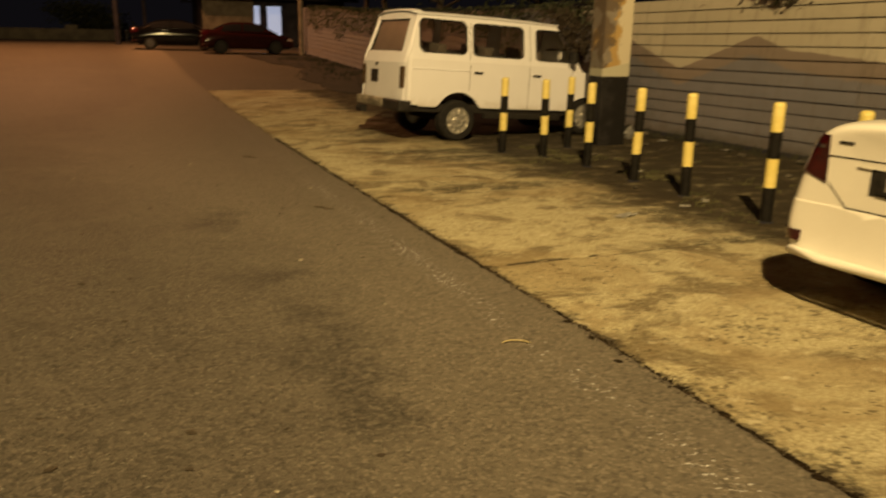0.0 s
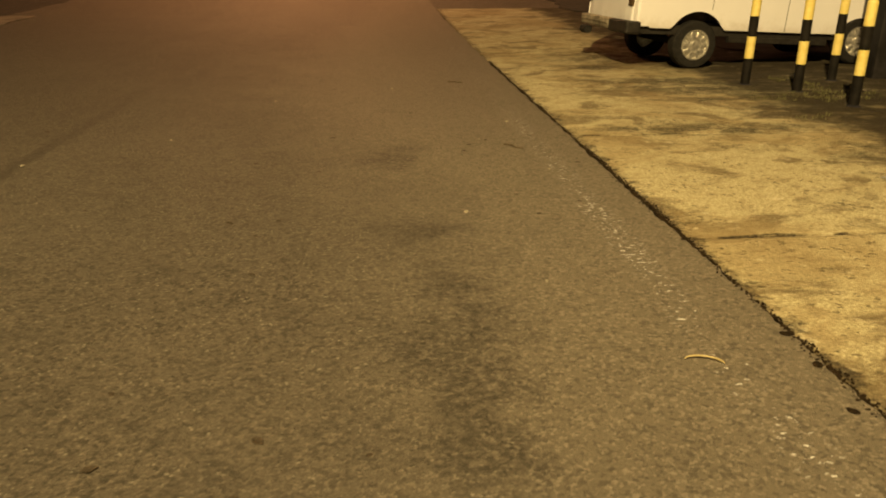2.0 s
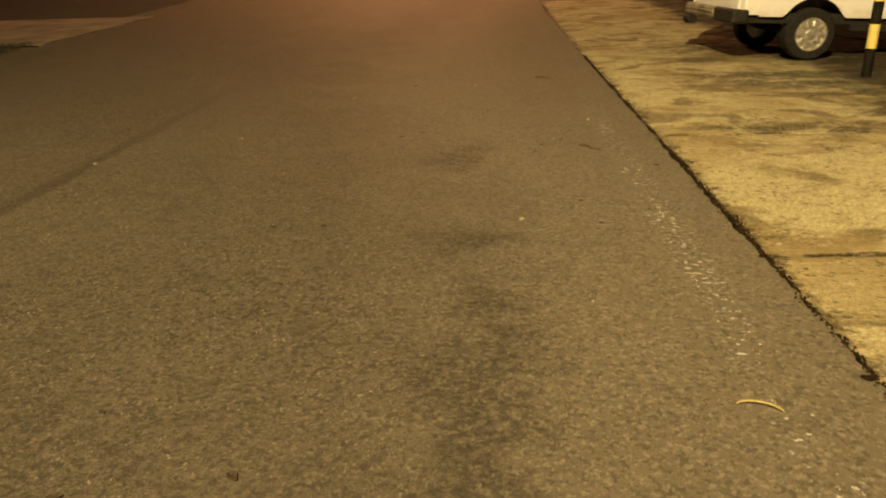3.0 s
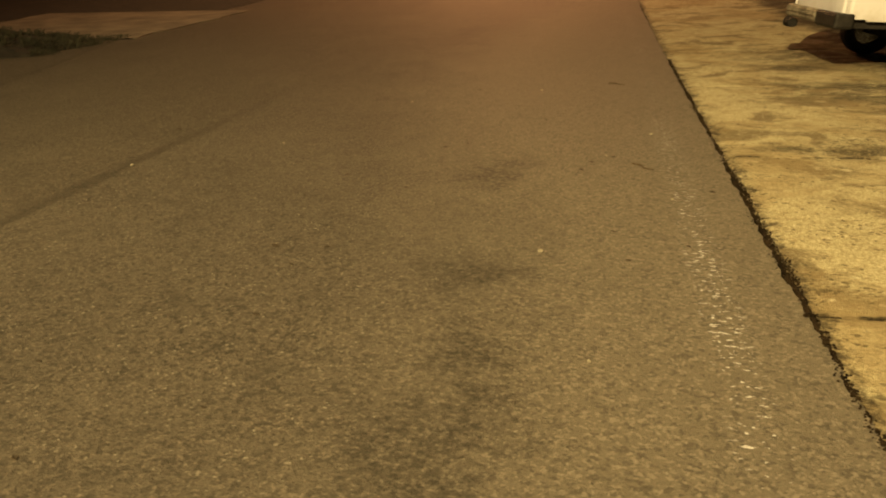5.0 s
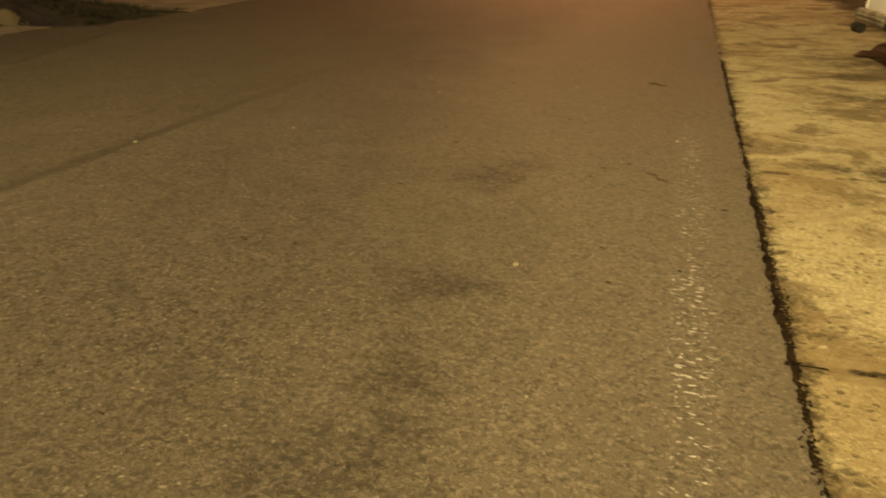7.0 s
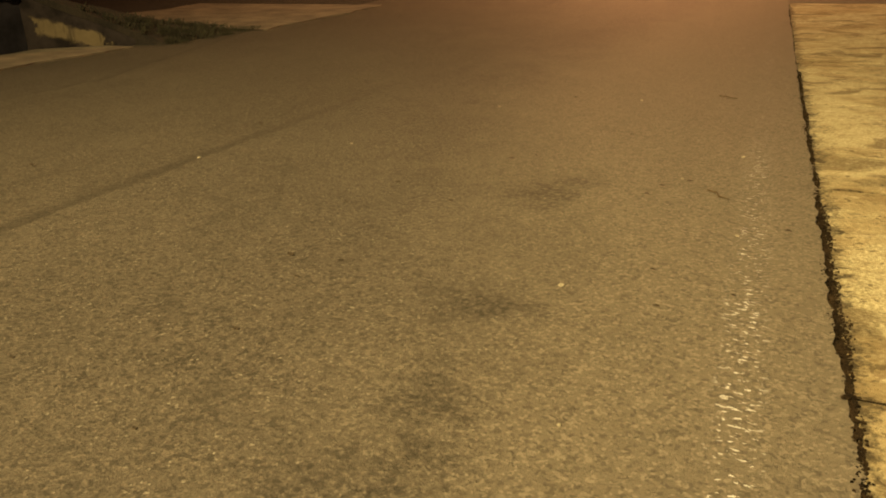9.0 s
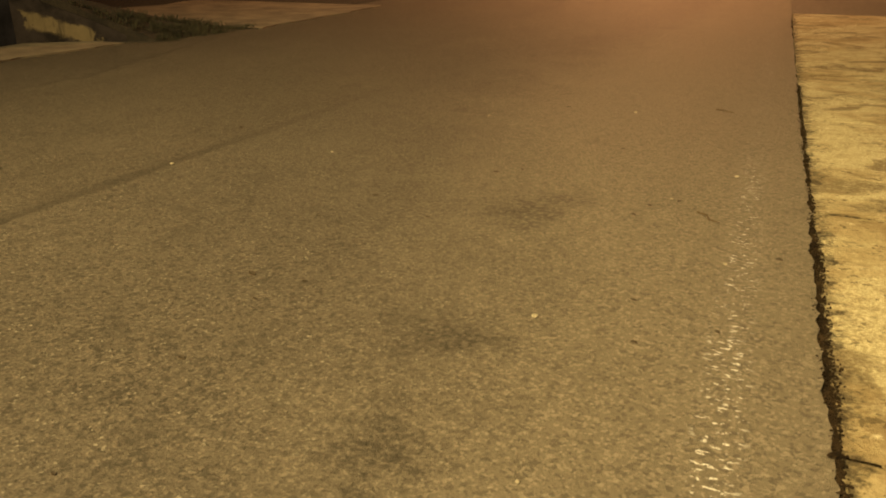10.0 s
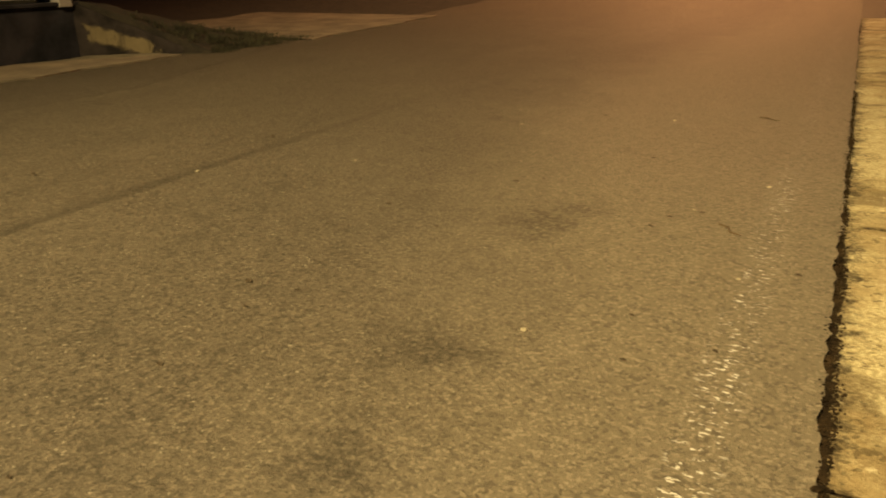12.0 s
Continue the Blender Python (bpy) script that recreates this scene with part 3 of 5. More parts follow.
# grassy mound at the end of the retaining wall
def mound_start(x):
    if x < -9.42:
        return 11.35
    if x < -8.3:
        return 11.4 + (x + 9.42) * 0.9
    return 12.4 + (x + 8.3) * 0.3


def mound_z(x, y):
    along = max(0.0, 1 - max(0.0, y - 11.4) / 4.2)
    across = min(1.0, max(0.0, (-7.6 - x) / 1.75))
    return -0.04 + 1.0 * along ** 1.1 * across ** 0.9 + wob(x, y, 1.7, 0.06) + wob(x, y, 5, 0.03)


bm = bmesh.new()
cols = span(-12.5, -7.5, 34)
rows = [[bm.verts.new((x, mound_start(x) + u * (15.9 - mound_start(x)), mound_z(x, mound_start(x) + u * (15.9 - mound_start(x))))) for x in cols] for u in span(0, 1, 34)]
skirt = [bm.verts.new((v.co.x, v.co.y, -0.2)) for v in rows[0]]
for a, b in zip([skirt] + rows, rows):
    for k in range(34):
        bm.faces.new((a[k], a[k + 1], b[k + 1], b[k]))
tagged(part("mound", bm, SOIL, None, smooth=True), "dark earth mound beside the driveway", "mound", kind="structure")
bm = bmesh.new()
loops = []
for px, py, h in ((-9.46, 11.33, 0.90), (-9.05, 11.70, 0.62), (-8.6, 12.1, 0.36), (-8.2, 12.45, 0.10)):
    loops.append([bm.verts.new((px + dx, py + dy, z)) for dx, dy, z in ((0.03, -0.04, -0.15), (0.0, -0.02, h), (-0.12, 0.13, h + 0.02), (-0.12, 0.13, -0.15))])
for a, b in zip(loops, loops[1:]):
    for k in range(4):
        bm.faces.new((a[k], a[(k + 1) % 4], b[(k + 1) % 4], b[k]))
bm.faces.new(loops[0])
bm.faces.new(loops[-1][::-1])
bmesh.ops.recalc_face_normals(bm, faces=bm.faces[:])
part("wing_wall", bm, WING, back, "dark wing wall with a ragged pale patch")

fence = thing("fence", (-9.6, 0, 0.90), "white painted balustrade on the retaining wall", "fence")
part("bottom_rail", box(-0.04, 0.04, -8, 11.2, 0.06, 0.13), WHITE_METAL, fence)
part("top_rail", box(-0.05, 0.05, -8, 11.2, 0.86, 0.95), WHITE_METAL, fence)
slat = None
for k in range(120):
    y = -7.9 + 0.16 * k
    if slat is None:
        slat = part("slat", box(-0.025, 0.025, -0.045, 0.045, 0.13, 0.86), WHITE_METAL, fence)
        slat.location = (0, y, 0)
    else:
        o = new("slat", slat.data)
        o.parent, o.location = fence, (0, y, 0)
for y in (2.2, 5.2, 8.2, 11.15):
    part("post", box(-0.14, 0.22, y - 0.12, y + 0.12, -0.08, 1.15, 0.012), WHITE_METAL, fence)

# ---- concrete lot, slab by slab ----
lot = tagged(new("concrete_lot"), "yellowish stained concrete parking apron", "pavement", kind="structure")
JOINTS_Y = [-14, -9.5, -7.2, -4.6, -1.9, 1.05, 4.42, 6.97, 9.95, 12.95, 15.9, 18.9, 21.9]
JOINTS_X = [2.322, 5.62, 8.86]
for j, (ya, yb) in enumerate(zip(JOINTS_Y, JOINTS_Y[1:])):
    for i, (xa, xb) in enumerate(zip(JOINTS_X, JOINTS_X[1:])):
        bm = bmesh.new()
        nx, ny = (14, 60) if i == 0 else (6, 16)
        grid = []
        for b in range(ny + 1):
            y = ya + (yb - ya) * b / ny
            row = []
            for a in range(nx + 1):
                x = xa + (xb - xa) * a / nx
                px, py = x, y
                if a == 0:
                    px += 0.006 + (wob(y, 21, 2.0, 0.015) + wob(y, 22, 9, 0.012) if i == 0 else wob(y, 2, 7, 0.003))
                if a == nx:
                    px -= 0.006
                if b == 0:
                    py += 0.009 + abs(wob(x, j, 3, 0.02))
                if b == ny:
                    py -= 0.009 + abs(wob(x, j + 0.4, 3, 0.02))
                edge = -0.006 if a in (0, nx) or b in (0, ny) else 0.0
                row.append(bm.verts.new((px, py, ground_z(y) + edge + wob(x, y, 0.8, 0.004))))
            grid.append(row)
        for r0, r1 in zip(grid, grid[1:]):
            for a in range(nx):
                bm.faces.new((r0[a], r0[a + 1], r1[a + 1], r1[a]))
        rim = grid[0] + [r[-1] for r in grid[1:]] + grid[-1][-2::-1] + [r[0] for r in grid[-2:0:-1]]
        low = [bm.verts.new(v.co - Vector((0, 0, 0.06))) for v in rim]
        for k in range(len(rim)):
            bm.faces.new((rim[k - 1], low[k - 1], low[k], rim[k]))
        part("slab", bm, CONCRETE, lot)


# ---- vehicles ----
def settle(bm, name, levels, cutters=()):
    """The mesh after smoothing and after cutting wheel arches out of it."""
    ob = new(name, mesh_of(bm, name, ()))
    extra = []
    if levels:
        ob.modifiers.new("smooth", "SUBSURF").levels = levels
    for i, cut in enumerate(cutters):
        c = new("cutter", mesh_of(cut, "cutter", ()))
        extra.append(c)
        m = ob.modifiers.new("cut", "BOOLEAN")
        m.object, m.operation, m.solver = c, "DIFFERENCE", "EXACT"
    got = bpy.data.meshes.new_from_object(ob.evaluated_get(bpy.context.evaluated_depsgraph_get()))
    for o in (ob, *extra):
        bpy.data.objects.remove(o)
    return got


def patch(me, planes, out):
    """The piece of a shell inside the planes (each a x + b y + c z < d), lifted off it."""
    bm = bmesh.new()
    bm.from_mesh(me)
    bm.normal_update()
    lift = {}
    for a, b, c, d in planes:
        n = Vector((a, b, c))
        bmesh.ops.bisect_plane(bm, geom=bm.verts[:] + bm.edges[:] + bm.faces[:], plane_co=n * d / n.length_squared, plane_no=n, clear_outer=True)
    bm.normal_update()
    for v in bm.verts:
        v.co += v.normal * out
    return bm


def wheel(owner, at, radius, width, side, hub_material):
    """Tyre with tread shoulders, rim with spokes and a hub; side is +1 or -1 along y."""
    R, w = radius, width / 2
    tyre = part("wheel", lathe([(R * 0.62, -w), (R * 0.93, -w), (R, -w * 0.7), (R, w * 0.7), (R * 0.93, w), (R * 0.62, w), (R * 0.60, 0.0), (R * 0.62, -w)], 32, axis="y", caps=False), RUBBER, owner, "black tyre", smooth=False)
    tyre.location = at
    y = side * w
    rim = part("rim", lathe([(R * 0.60, y * 0.2), (R * 0.64, y * 1.04), (R * 0.60, y * 1.05), (R * 0.54, y * 0.75), (R * 0.30, y * 0.92), (R * 0.2, y * 0.85), (R * 0.17, y * 1.05), (R * 0.05, y * 1.08)], 28, axis="y"), hub_material, tyre, "dull metal rim")
    for k in range(10):
        a = 2 * math.pi * k / 10
        bm = box(R * 0.32, R * 0.56, -0.012, 0.012, -0.020, 0.020, 0.004)
        bmesh.ops.rotate(bm, verts=bm.verts[:], cent=(0, 0, 0), matrix=Matrix.Rotation(a, 3, "Y"))
        bmesh.ops.translate(bm, verts=bm.verts[:], vec=(0, y * 0.86, 0))
        part("spoke", bm, hub_material, tyre)
    return tyre


def sedan(at, yaw, paint, label, group="parked saloons", rims=None):
    """A saloon; x runs forward from the rear bumper, y to its left."""
    car = thing("car", at, label, "car", group, yaw)

    def ring(x, hw, zb, zm, zs, zt):
        half = [(0, zb), (hw * 0.8, zb), (hw * 0.95, zb + 0.06), (hw, zm), (hw * (0.985 - 0.13 * max(0, 1 - x / 0.9)), zs - 0.10), (hw * (0.90 - 0.16 * max(0, 1 - x / 0.9)), zs), (hw * 0.55, zt), (0, zt + 0.01)]
        return [(x, y, z) for y, z in half] + [(x, -y, z) for y, z in half[-2:0:-1]]

    stations = [(0.05, 0.66, 0.34, 0.5, 0.96, 1.0), (0.0, 0.80, 0.29, 0.48, 1.04, 1.08), (0.10, 0.86, 0.27, 0.50, 1.07, 1.12), (0.45, 0.87, 0.26, 0.55, 1.05, 1.12),
                (1.1, 0.85, 0.22, 0.58, 0.98, 1.02), (2.2, 0.85, 0.20, 0.55, 0.95, 0.98), (3.2, 0.85, 0.22, 0.55, 0.93, 0.96), (3.9, 0.83, 0.24, 0.52, 0.84, 0.86),
                (4.25, 0.76, 0.26, 0.48, 0.72, 0.74), (4.38, 0.60, 0.30, 0.46, 0.60, 0.62)]
    arches = [lathe([(0.345, -1.2), (0.345, -0.55)], 24, axis="y", at=(x, 0, 0.31)) for x in (0.88, 3.45)] + [lathe([(0.345, 0.55), (0.345, 1.2)], 24, axis="y", at=(x, 0, 0.31)) for x in (0.88, 3.45)]
    me = settle(loft([ring(*s) for s in stations]), "body", 3, arches)
    me.materials.clear()
    me.materials.append(paint)
    me.shade_smooth()
    body = new("body", me)
    body.parent = car

    def cab(x, hw, z):
        half = [(0, 0.9), (hw + 0.03, 0.9), (hw, 0.98), (hw - 0.16 * (z - 0.95) / 0.5, z - 0.05), (hw * 0.6, z), (0, z + 0.012)]
        return [(x, y, q) for y, q in half] + [(x, -y, q) for y, q in half[-2:0:-1]]

    me2 = settle(loft([cab(0.35, 0.70, 1.0), cab(0.5, 0.74, 1.05), cab(1.1, 0.77, 1.40), cab(1.6, 0.78, 1.46), (cab(2.2, 0.78, 1.47)), cab(2.75, 0.77, 1.40), cab(3.45, 0.74, 1.0), cab(3.6, 0.70, 0.96)]), "cabin", 2)
    me2.materials.append(paint)
    me2.shade_smooth()
    cabin = new("cabin", me2)
    cabin.parent = car
    part("rear_window", patch(me2, [(1, 0, 0, 1.05), (0, 0, -1, -1.09), (0, 1, 0, 0.60), (0, -1, 0, 0.60)], 0.004), DARK_GLASS, car, "dark glass", True)
    part("windscreen", patch(me2, [(-1, 0, 0, -2.8), (0, 0, -1, -1.02), (0, 1, 0, 0.62), (0, -1, 0, 0.62)], 0.004), DARK_GLASS, car, "dark glass", True)
    for sgn in (1, -1):
        part("side_window", patch(me2, [(0, -sgn, 0, -0.6), (-1, 0, 0.5, -0.42), (1, 0, 0, 1.86), (0, 0, 1, 1.37), (0, 0, -1, -1.03)], 0.004), DARK_GLASS, car, "dark glass", True)
        part("side_window", patch(me2, [(0, -sgn, 0, -0.6), (-1, 0, 0, -1.93), (1, 0, 0.9, 4.0), (0, 0, 1, 1.37), (0, 0, -1, -1.03)], 0.004), DARK_GLASS, car, "dark glass", True)
        part("tail_lamp", patch(me, [(0, -sgn, 0, -0.572), (0, 0, 1, 1.015), (0, sgn * 0.36, -1, -0.541), (1, 0, 0, 0.34)], 0.007), RED_LENS, car, "red tail lamp lens", True)
        part("reflector", patch(me, [(0, -sgn, 0, -0.68), (1, 0, 0, 0.26), (0, 0, 1, 0.45), (0, 0, -1, -0.385)], 0.018), RED_LENS, car, "small red reflector", True)
        part("lid_seam", patch(me, [(0, -sgn, 0, -0.44), (0, sgn, 0, 0.562), (0, -sgn, 1, 0.194), (0, sgn, -1, -0.186), (1, 0, 0, 0.3)], 0.003), BLACK_PLASTIC, car)
        # the glints on the lens, added as a thin bright strip
        part("lamp_trim", patch(me, [(0, -sgn, 0, -0.60), (0, sgn, 0, 0.69), (1, 0, 0, 0.3), (0, 0, 1, 0.962), (0, 0, -1, -0.944)], 0.010), CHROME, car, "bright strip standing in for the glints on the lamp")
        part("headlamp", patch(me, [(0, -sgn, 0, -0.42), (-1, 0, 0, -4.0), (0, 0, 1, 0.74), (0, 0, -1, -0.60)], 0.006), CHROME, car, "clear headlamp", True)
        for x in (0.88, 3.45):
            wheel(car, (x, sgn * 0.73, 0.31), 0.31, 0.19, sgn, rims or STEEL)
        m = part("mirror", lathe([(0.02, -0.09), (0.07, -0.06), (0.075, 0.05), (0.03, 0.09)], 12, axis="y"), paint, car)
        m.location = (2.95, sgn * 0.90, 1.02)
        part("door_handle", box(1.35, 1.53, sgn * 0.845 - 0.012, sgn * 0.845 + 0.012, 0.84, 0.87, 0.005), paint, car)
        part("door_handle", box(2.25, 2.43, sgn * 0.845 - 0.012, sgn * 0.845 + 0.012, 0.83, 0.86, 0.005), paint, car)
    # bootlid: seams, plate recess, plate, garnish, lower lip
    def back(y, z0, z1):
        return [(0, 1, 0, y), (0, -1, 0, y), (0, 0, 1, z1), (0, 0, -1, -z0), (1, 0, 0, 0.3)]

    part("plate_recess", patch(me, back(0.315, 0.722, 0.862), 0.004), BLACK_PLASTIC, car, "black recess")
    probe = patch(me, back(0.2, 0.76, 0.84), 0.0)
    rear = min(v.co.x for v in probe.verts)
    probe.free()
    plate = part("number_plate", box(rear - 0.016, rear - 0.006, -0.26, 0.26, 0.735, 0.855, 0.003), BLACK_PLASTIC, car, "black number plate with pale bars")
    for k in range(6):
        part("plate_bar", box(rear - 0.019, rear - 0.015, 0.215 - k * 0.083 - 0.05, 0.215 - k * 0.083, 0.76, 0.83), LITTER, plate)
    part("shut_line", patch(me, back(0.575, 0.900, 0.907), 0.003), BLACK_PLASTIC, car)
    part("recess_rim", patch(me, back(0.38, 0.880, 0.899), 0.020), paint, car, smooth=True)
    part("badge", patch(me, [(0, 1, 0, 0.52), (0, -1, 0, -0.43), (0, 0, 1, 0.992), (0, 0, -1, -0.978), (1, 0, 0, 0.3)], 0.005), BLACK_PLASTIC, car)
    bumper = part("rear_bumper", patch(me, [(0, 0, 1, 0.625), (1, 0, 0, 0.50)], 0.005), paint, car, smooth=True)
    skin = bumper.modifiers.new("skin", "SOLIDIFY")
    skin.thickness, skin.offset = 0.02, -1
    part("lid_seam", patch(me, back(0.445, 0.626, 0.633), 0.007), BLACK_PLASTIC, car)
    lip = [(0.42, 0.845, 0.30), (0.16, 0.83, 0.31), (0.03, 0.75, 0.32), (-0.03, 0.5, 0.325), (-0.035, 0, 0.33), (-0.03, -0.5, 0.325), (0.03, -0.75, 0.32), (0.16, -0.83, 0.31), (0.42, -0.845, 0.30)]
    part("lower_lip", tube(lip, [0.02, 0.026, 0.028, 0.028, 0.028, 0.028, 0.028, 0.026, 0.02], 8), paint, car, smooth=True)
    part("underbody", box(0.3, 4.1, -0.6, 0.6, 0.2, 0.32), BLACK_PLASTIC, car, "dark underside")
    return car


sedan((3.76, 2.42, 0.0), 2.0, CAR_WHITE, "white saloon car parked nose to the fence")
# far cars: rims and paint coloured extra dark for the shade they stand in
sedan((3.95, 39.2, ground_z(39.2)), -2.0, CAR_RED, "dark red saloon car parked far down the street", rims=BLACK_PLASTIC)
sedan((0.95, 42.2, ground_z(42.2)), -4.0, CAR_BLACK, "black saloon car parked far down the street", rims=SHADED_RIM)


def van(at, yaw):
    """An old boxy van; x runs forward from the tailgate, y = 0 is its near flank, the far one at W."""
    W, L, ROOF = 1.68, 4.15, 1.90
    top_in = 0.12
    v = thing("van", at, "old white boxy van with grimy paint parked by the fence", "van")
    DIP, LIFT = 2.8, 0.045
    v.matrix_basis = pose(at[0], at[1], at[2] + LIFT, 0, DIP, yaw)
    SILL = 0.52
    hubs = (0.95, 3.42)

    def inset(z):
        return 0.0 if z < 1.22 else top_in * (z - 1.22) / (ROOF - 1.22)

    def bottom(x):
        z = SILL if x > 0.25 else SILL + 0.02
        for h in hubs:
            d = abs(x - h)
            if d < 0.43:
                z = max(z, 0.30 + math.sqrt(0.43 ** 2 - d ** 2) * 1.05)
        return z

    def roofline(x):
        return ROOF - 0.02 * (abs(x - 1.6) / 1.6) ** 2

    wins = ((0.25, 1.06, 1.33, 1.81, 0.06), (1.18, 2.11, 1.32, 1.80, 0.04), (2.36, 3.16, 1.31, 1.79, 0.03))

    def hole(w, x):
        x0, x1, z0, z1, r = w
        d = min(x - x0, x1 - x)
        c = 0.0 if d >= r else r - math.sqrt(max(0.0, r * r - (r - d) ** 2))
        if w is wins[2] and x > 2.85:
            z1 -= (x - 2.85) * 1.25
        return z0 + c, max(z0 + c + 0.02, z1 - c)

    def nose(x):
        """Height of the shell's top edge where the bonnet begins."""
        if x < 2.75:
            return roofline(x)
        if x < 3.30:
            return roofline(2.75) + (1.17 - roofline(2.75)) * (x - 2.75) / 0.55
        return 1.17 - 0.10 * (x - 3.30)

    xs = sorted(set([round(0.05 * k, 3) for k in range(84)] + [w[0] for w in wins] + [w[1] for w in wins] + [w[0] + 0.012 for w in wins] + [w[1] - 0.012 for w in wins]))

    def gate_x(z):
        return 0.0 if z < 1.15 else 0.22 * (z - 1.15) / 0.71

    def flank(far):
        bm = bmesh.new()

        def pt(x, z):
            y = inset(z)
            round_off = 0.06 * max(0.0, (0.12 - x) / 0.12) ** 2 + 0.16 * max(0.0, (x - 3.8) / 0.35) ** 2
            y += round_off
            return bm.verts.new((max(x, gate_x(z)) if x < 0.21 else x, W - y if far else y, z))

        for a, b in zip(xs, xs[1:]):
            m = (a + b) / 2
            w = next((w for w in wins if w[0] < m < w[1]), None)
            if w:
                spans = [((bottom(a), bottom(b)), (1.22, 1.22)), ((1.22, 1.22), (hole(w, a)[0], hole(w, b)[0])), ((hole(w, a)[1], hole(w, b)[1]), (nose(a), nose(b)))]
            else:
                spans = [((bottom(a), bottom(b)), (min(1.22, nose(a)), min(1.22, nose(b)))), ((min(1.22, nose(a)), min(1.22, nose(b))), (nose(a), nose(b)))]
            for lo, hi in spans:
                if hi[0] - lo[0] < 0.004 and hi[1] - lo[1] < 0.004:
                    continue
                q = [pt(a, lo[0]), pt(b, lo[1]), pt(b, hi[1]), pt(a, hi[0])]
                bm.faces.new(q if not far else q[::-1])
        bmesh.ops.remove_doubles(bm, verts=bm.verts[:], dist=0.0004)
        ob = part("side_panel", bm, VAN_WHITE, v)
        s = ob.modifiers.new("skin", "SOLIDIFY")
        s.thickness, s.offset = 0.03, -1
        for w in wins:
            n = 14
            ring = [hole(w, w[0] + (w[1] - w[0]) * k / n) for k in range(n + 1)]
            out = [(w[0] + (w[1] - w[0]) * k / n, r[0]) for k, r in enumerate(ring)] + [(w[0] + (w[1] - w[0]) * k / n, r[1]) for k, r in reversed(list(enumerate(ring)))]
            bm = bmesh.new()
            sgn = -1 if far else 1
            base = W if far else 0.0
            vs = [bm.verts.new((x, base + sgn * (inset(z) + 0.016), z)) for x, z in out]
            bm.faces.new(vs)
            pane = part("window", bm, GLASS, v, "dusty dark window glass")
            pane.visible_shadow = False
            loop = [(x, base + sgn * (inset(z) + 0.002), z) for x, z in out]
            part("seal", tube(loop + loop[:1], [0.013] * (len(loop) + 1), 6), RUBBER, pane, "black rubber seal")

    flank(False)
    flank(True)

    # roof: rounded sheet with drip edges
    bm = bmesh.new()
    rows = []
    for x in span(0.19, 2.82, 20):
        row = []
        for k in range(13):
            u = k / 12
            y = top_in + (W - 2 * top_in) * u
            droop = 0.03 * max(0, (0.35 - x) / 0.35) ** 2 + 0.05 * max(0, (x - 2.4) / 0.42) ** 2
            row.append(bm.verts.new((x, y, roofline(x) - 0.005 + 0.055 * (1 - (2 * u - 1) ** 4) - droop)))
        rows.append(row)
    for a, b in zip(rows, rows[1:]):
        for k in range(12):
            bm.faces.new((a[k], a[k + 1], b[k + 1], b[k]))
    part("roof", bm, VAN_WHITE, v, smooth=True)
    for y in (top_in - 0.015, W - top_in + 0.015):
        part("drip_rail", tube([(x, y, roofline(x) - 0.008) for x in span(0.22, 2.78, 8)], [0.012] * 9, 6), VAN_WHITE, v)

    # tailgate: a sloping upper half with the rear window, an upright lower half
    bm = bmesh.new()
    zs = [0.52, 0.7, 0.95, 1.15, 1.32, 1.80, ROOF + 0.02]
    us = [0.0, 0.06, 0.14, 0.36, 0.5, 0.64, 0.86, 0.94, 1.0]

    def gp(u, z, dx=0.0):
        t = inset(z)
        y = t + (W - 2 * t) * u
        crown = 0.05 * (abs(2 * u - 1)) ** 6
        return (gate_x(z) + crown + dx, y, z + (0.035 * (1 - (2 * u - 1) ** 4) if z > ROOF else 0))

    for a, b in zip(us, us[1:]):
        for c, d in zip(zs, zs[1:]):
            if c == 1.32 and 0.1 < (a + b) / 2 < 0.9:
                continue
            bm.faces.new([bm.verts.new(gp(*q)) for q in ((a, c), (a, d), (b, d), (b, c))])
    bmesh.ops.remove_doubles(bm, verts=bm.verts[:], dist=0.0005)
    gate = part("tailgate", bm, VAN_WHITE, v)
    s = gate.modifiers.new("skin", "SOLIDIFY")
    s.thickness, s.offset = 0.025, 0
    bm = bmesh.new()
    bm.faces.new([bm.verts.new(gp(u, z, 0.008)) for u, z in ((0.14, 1.32), (0.5, 1.32), (0.86, 1.32), (0.86, 1.80), (0.5, 1.80), (0.14, 1.80))])
    pane = part("rear_window", bm, GRIMY_SHEEN_GLASS, gate, "grimy rear window glass, brown with dust and painted reflection")
    pane.visible_shadow = False
    loop = [gp(u, z, -0.002) for u, z in ((0.14, 1.32), (0.5, 1.32), (0.86, 1.32), (0.86, 1.5), (0.86, 1.80), (0.5, 1.80), (0.14, 1.80), (0.14, 1.5), (0.14, 1.32))]
    part("seal", tube(loop, [0.014] * 9, 6), RUBBER, gate, "black rubber seal")
    part("lock", box(-0.035, 0.04, 0.98, 1.04, 1.10, 1.14, 0.006), BLACK_PLASTIC, gate, "black lock")
    part("plate_holder", box(-0.022, 0.03, 0.96, 1.24, 0.83, 1.03, 0.008), BLACK_PLASTIC, gate, "dark broken lamp opening")
    for y in (0.045, W - 0.185):
        part("tail_lamp", box(-0.008, 0.10, y, y + 0.14, 0.78, 1.10, 0.012), AMBER_LENS, v, "narrow old tail lamp")
    bumper = part("rear_bumper", box(-0.07, 0.05, 0.62, W + 0.05, 0.45, 0.60, 0.03), BUMPER, v, "scuffed grey painted bumper")
    part("bumper_end", box(-0.085, 0.13, -0.02, 0.615, 0.43, 0.60, 0.03), BLACK_PLASTIC, bumper, "black plastic bumper corner")
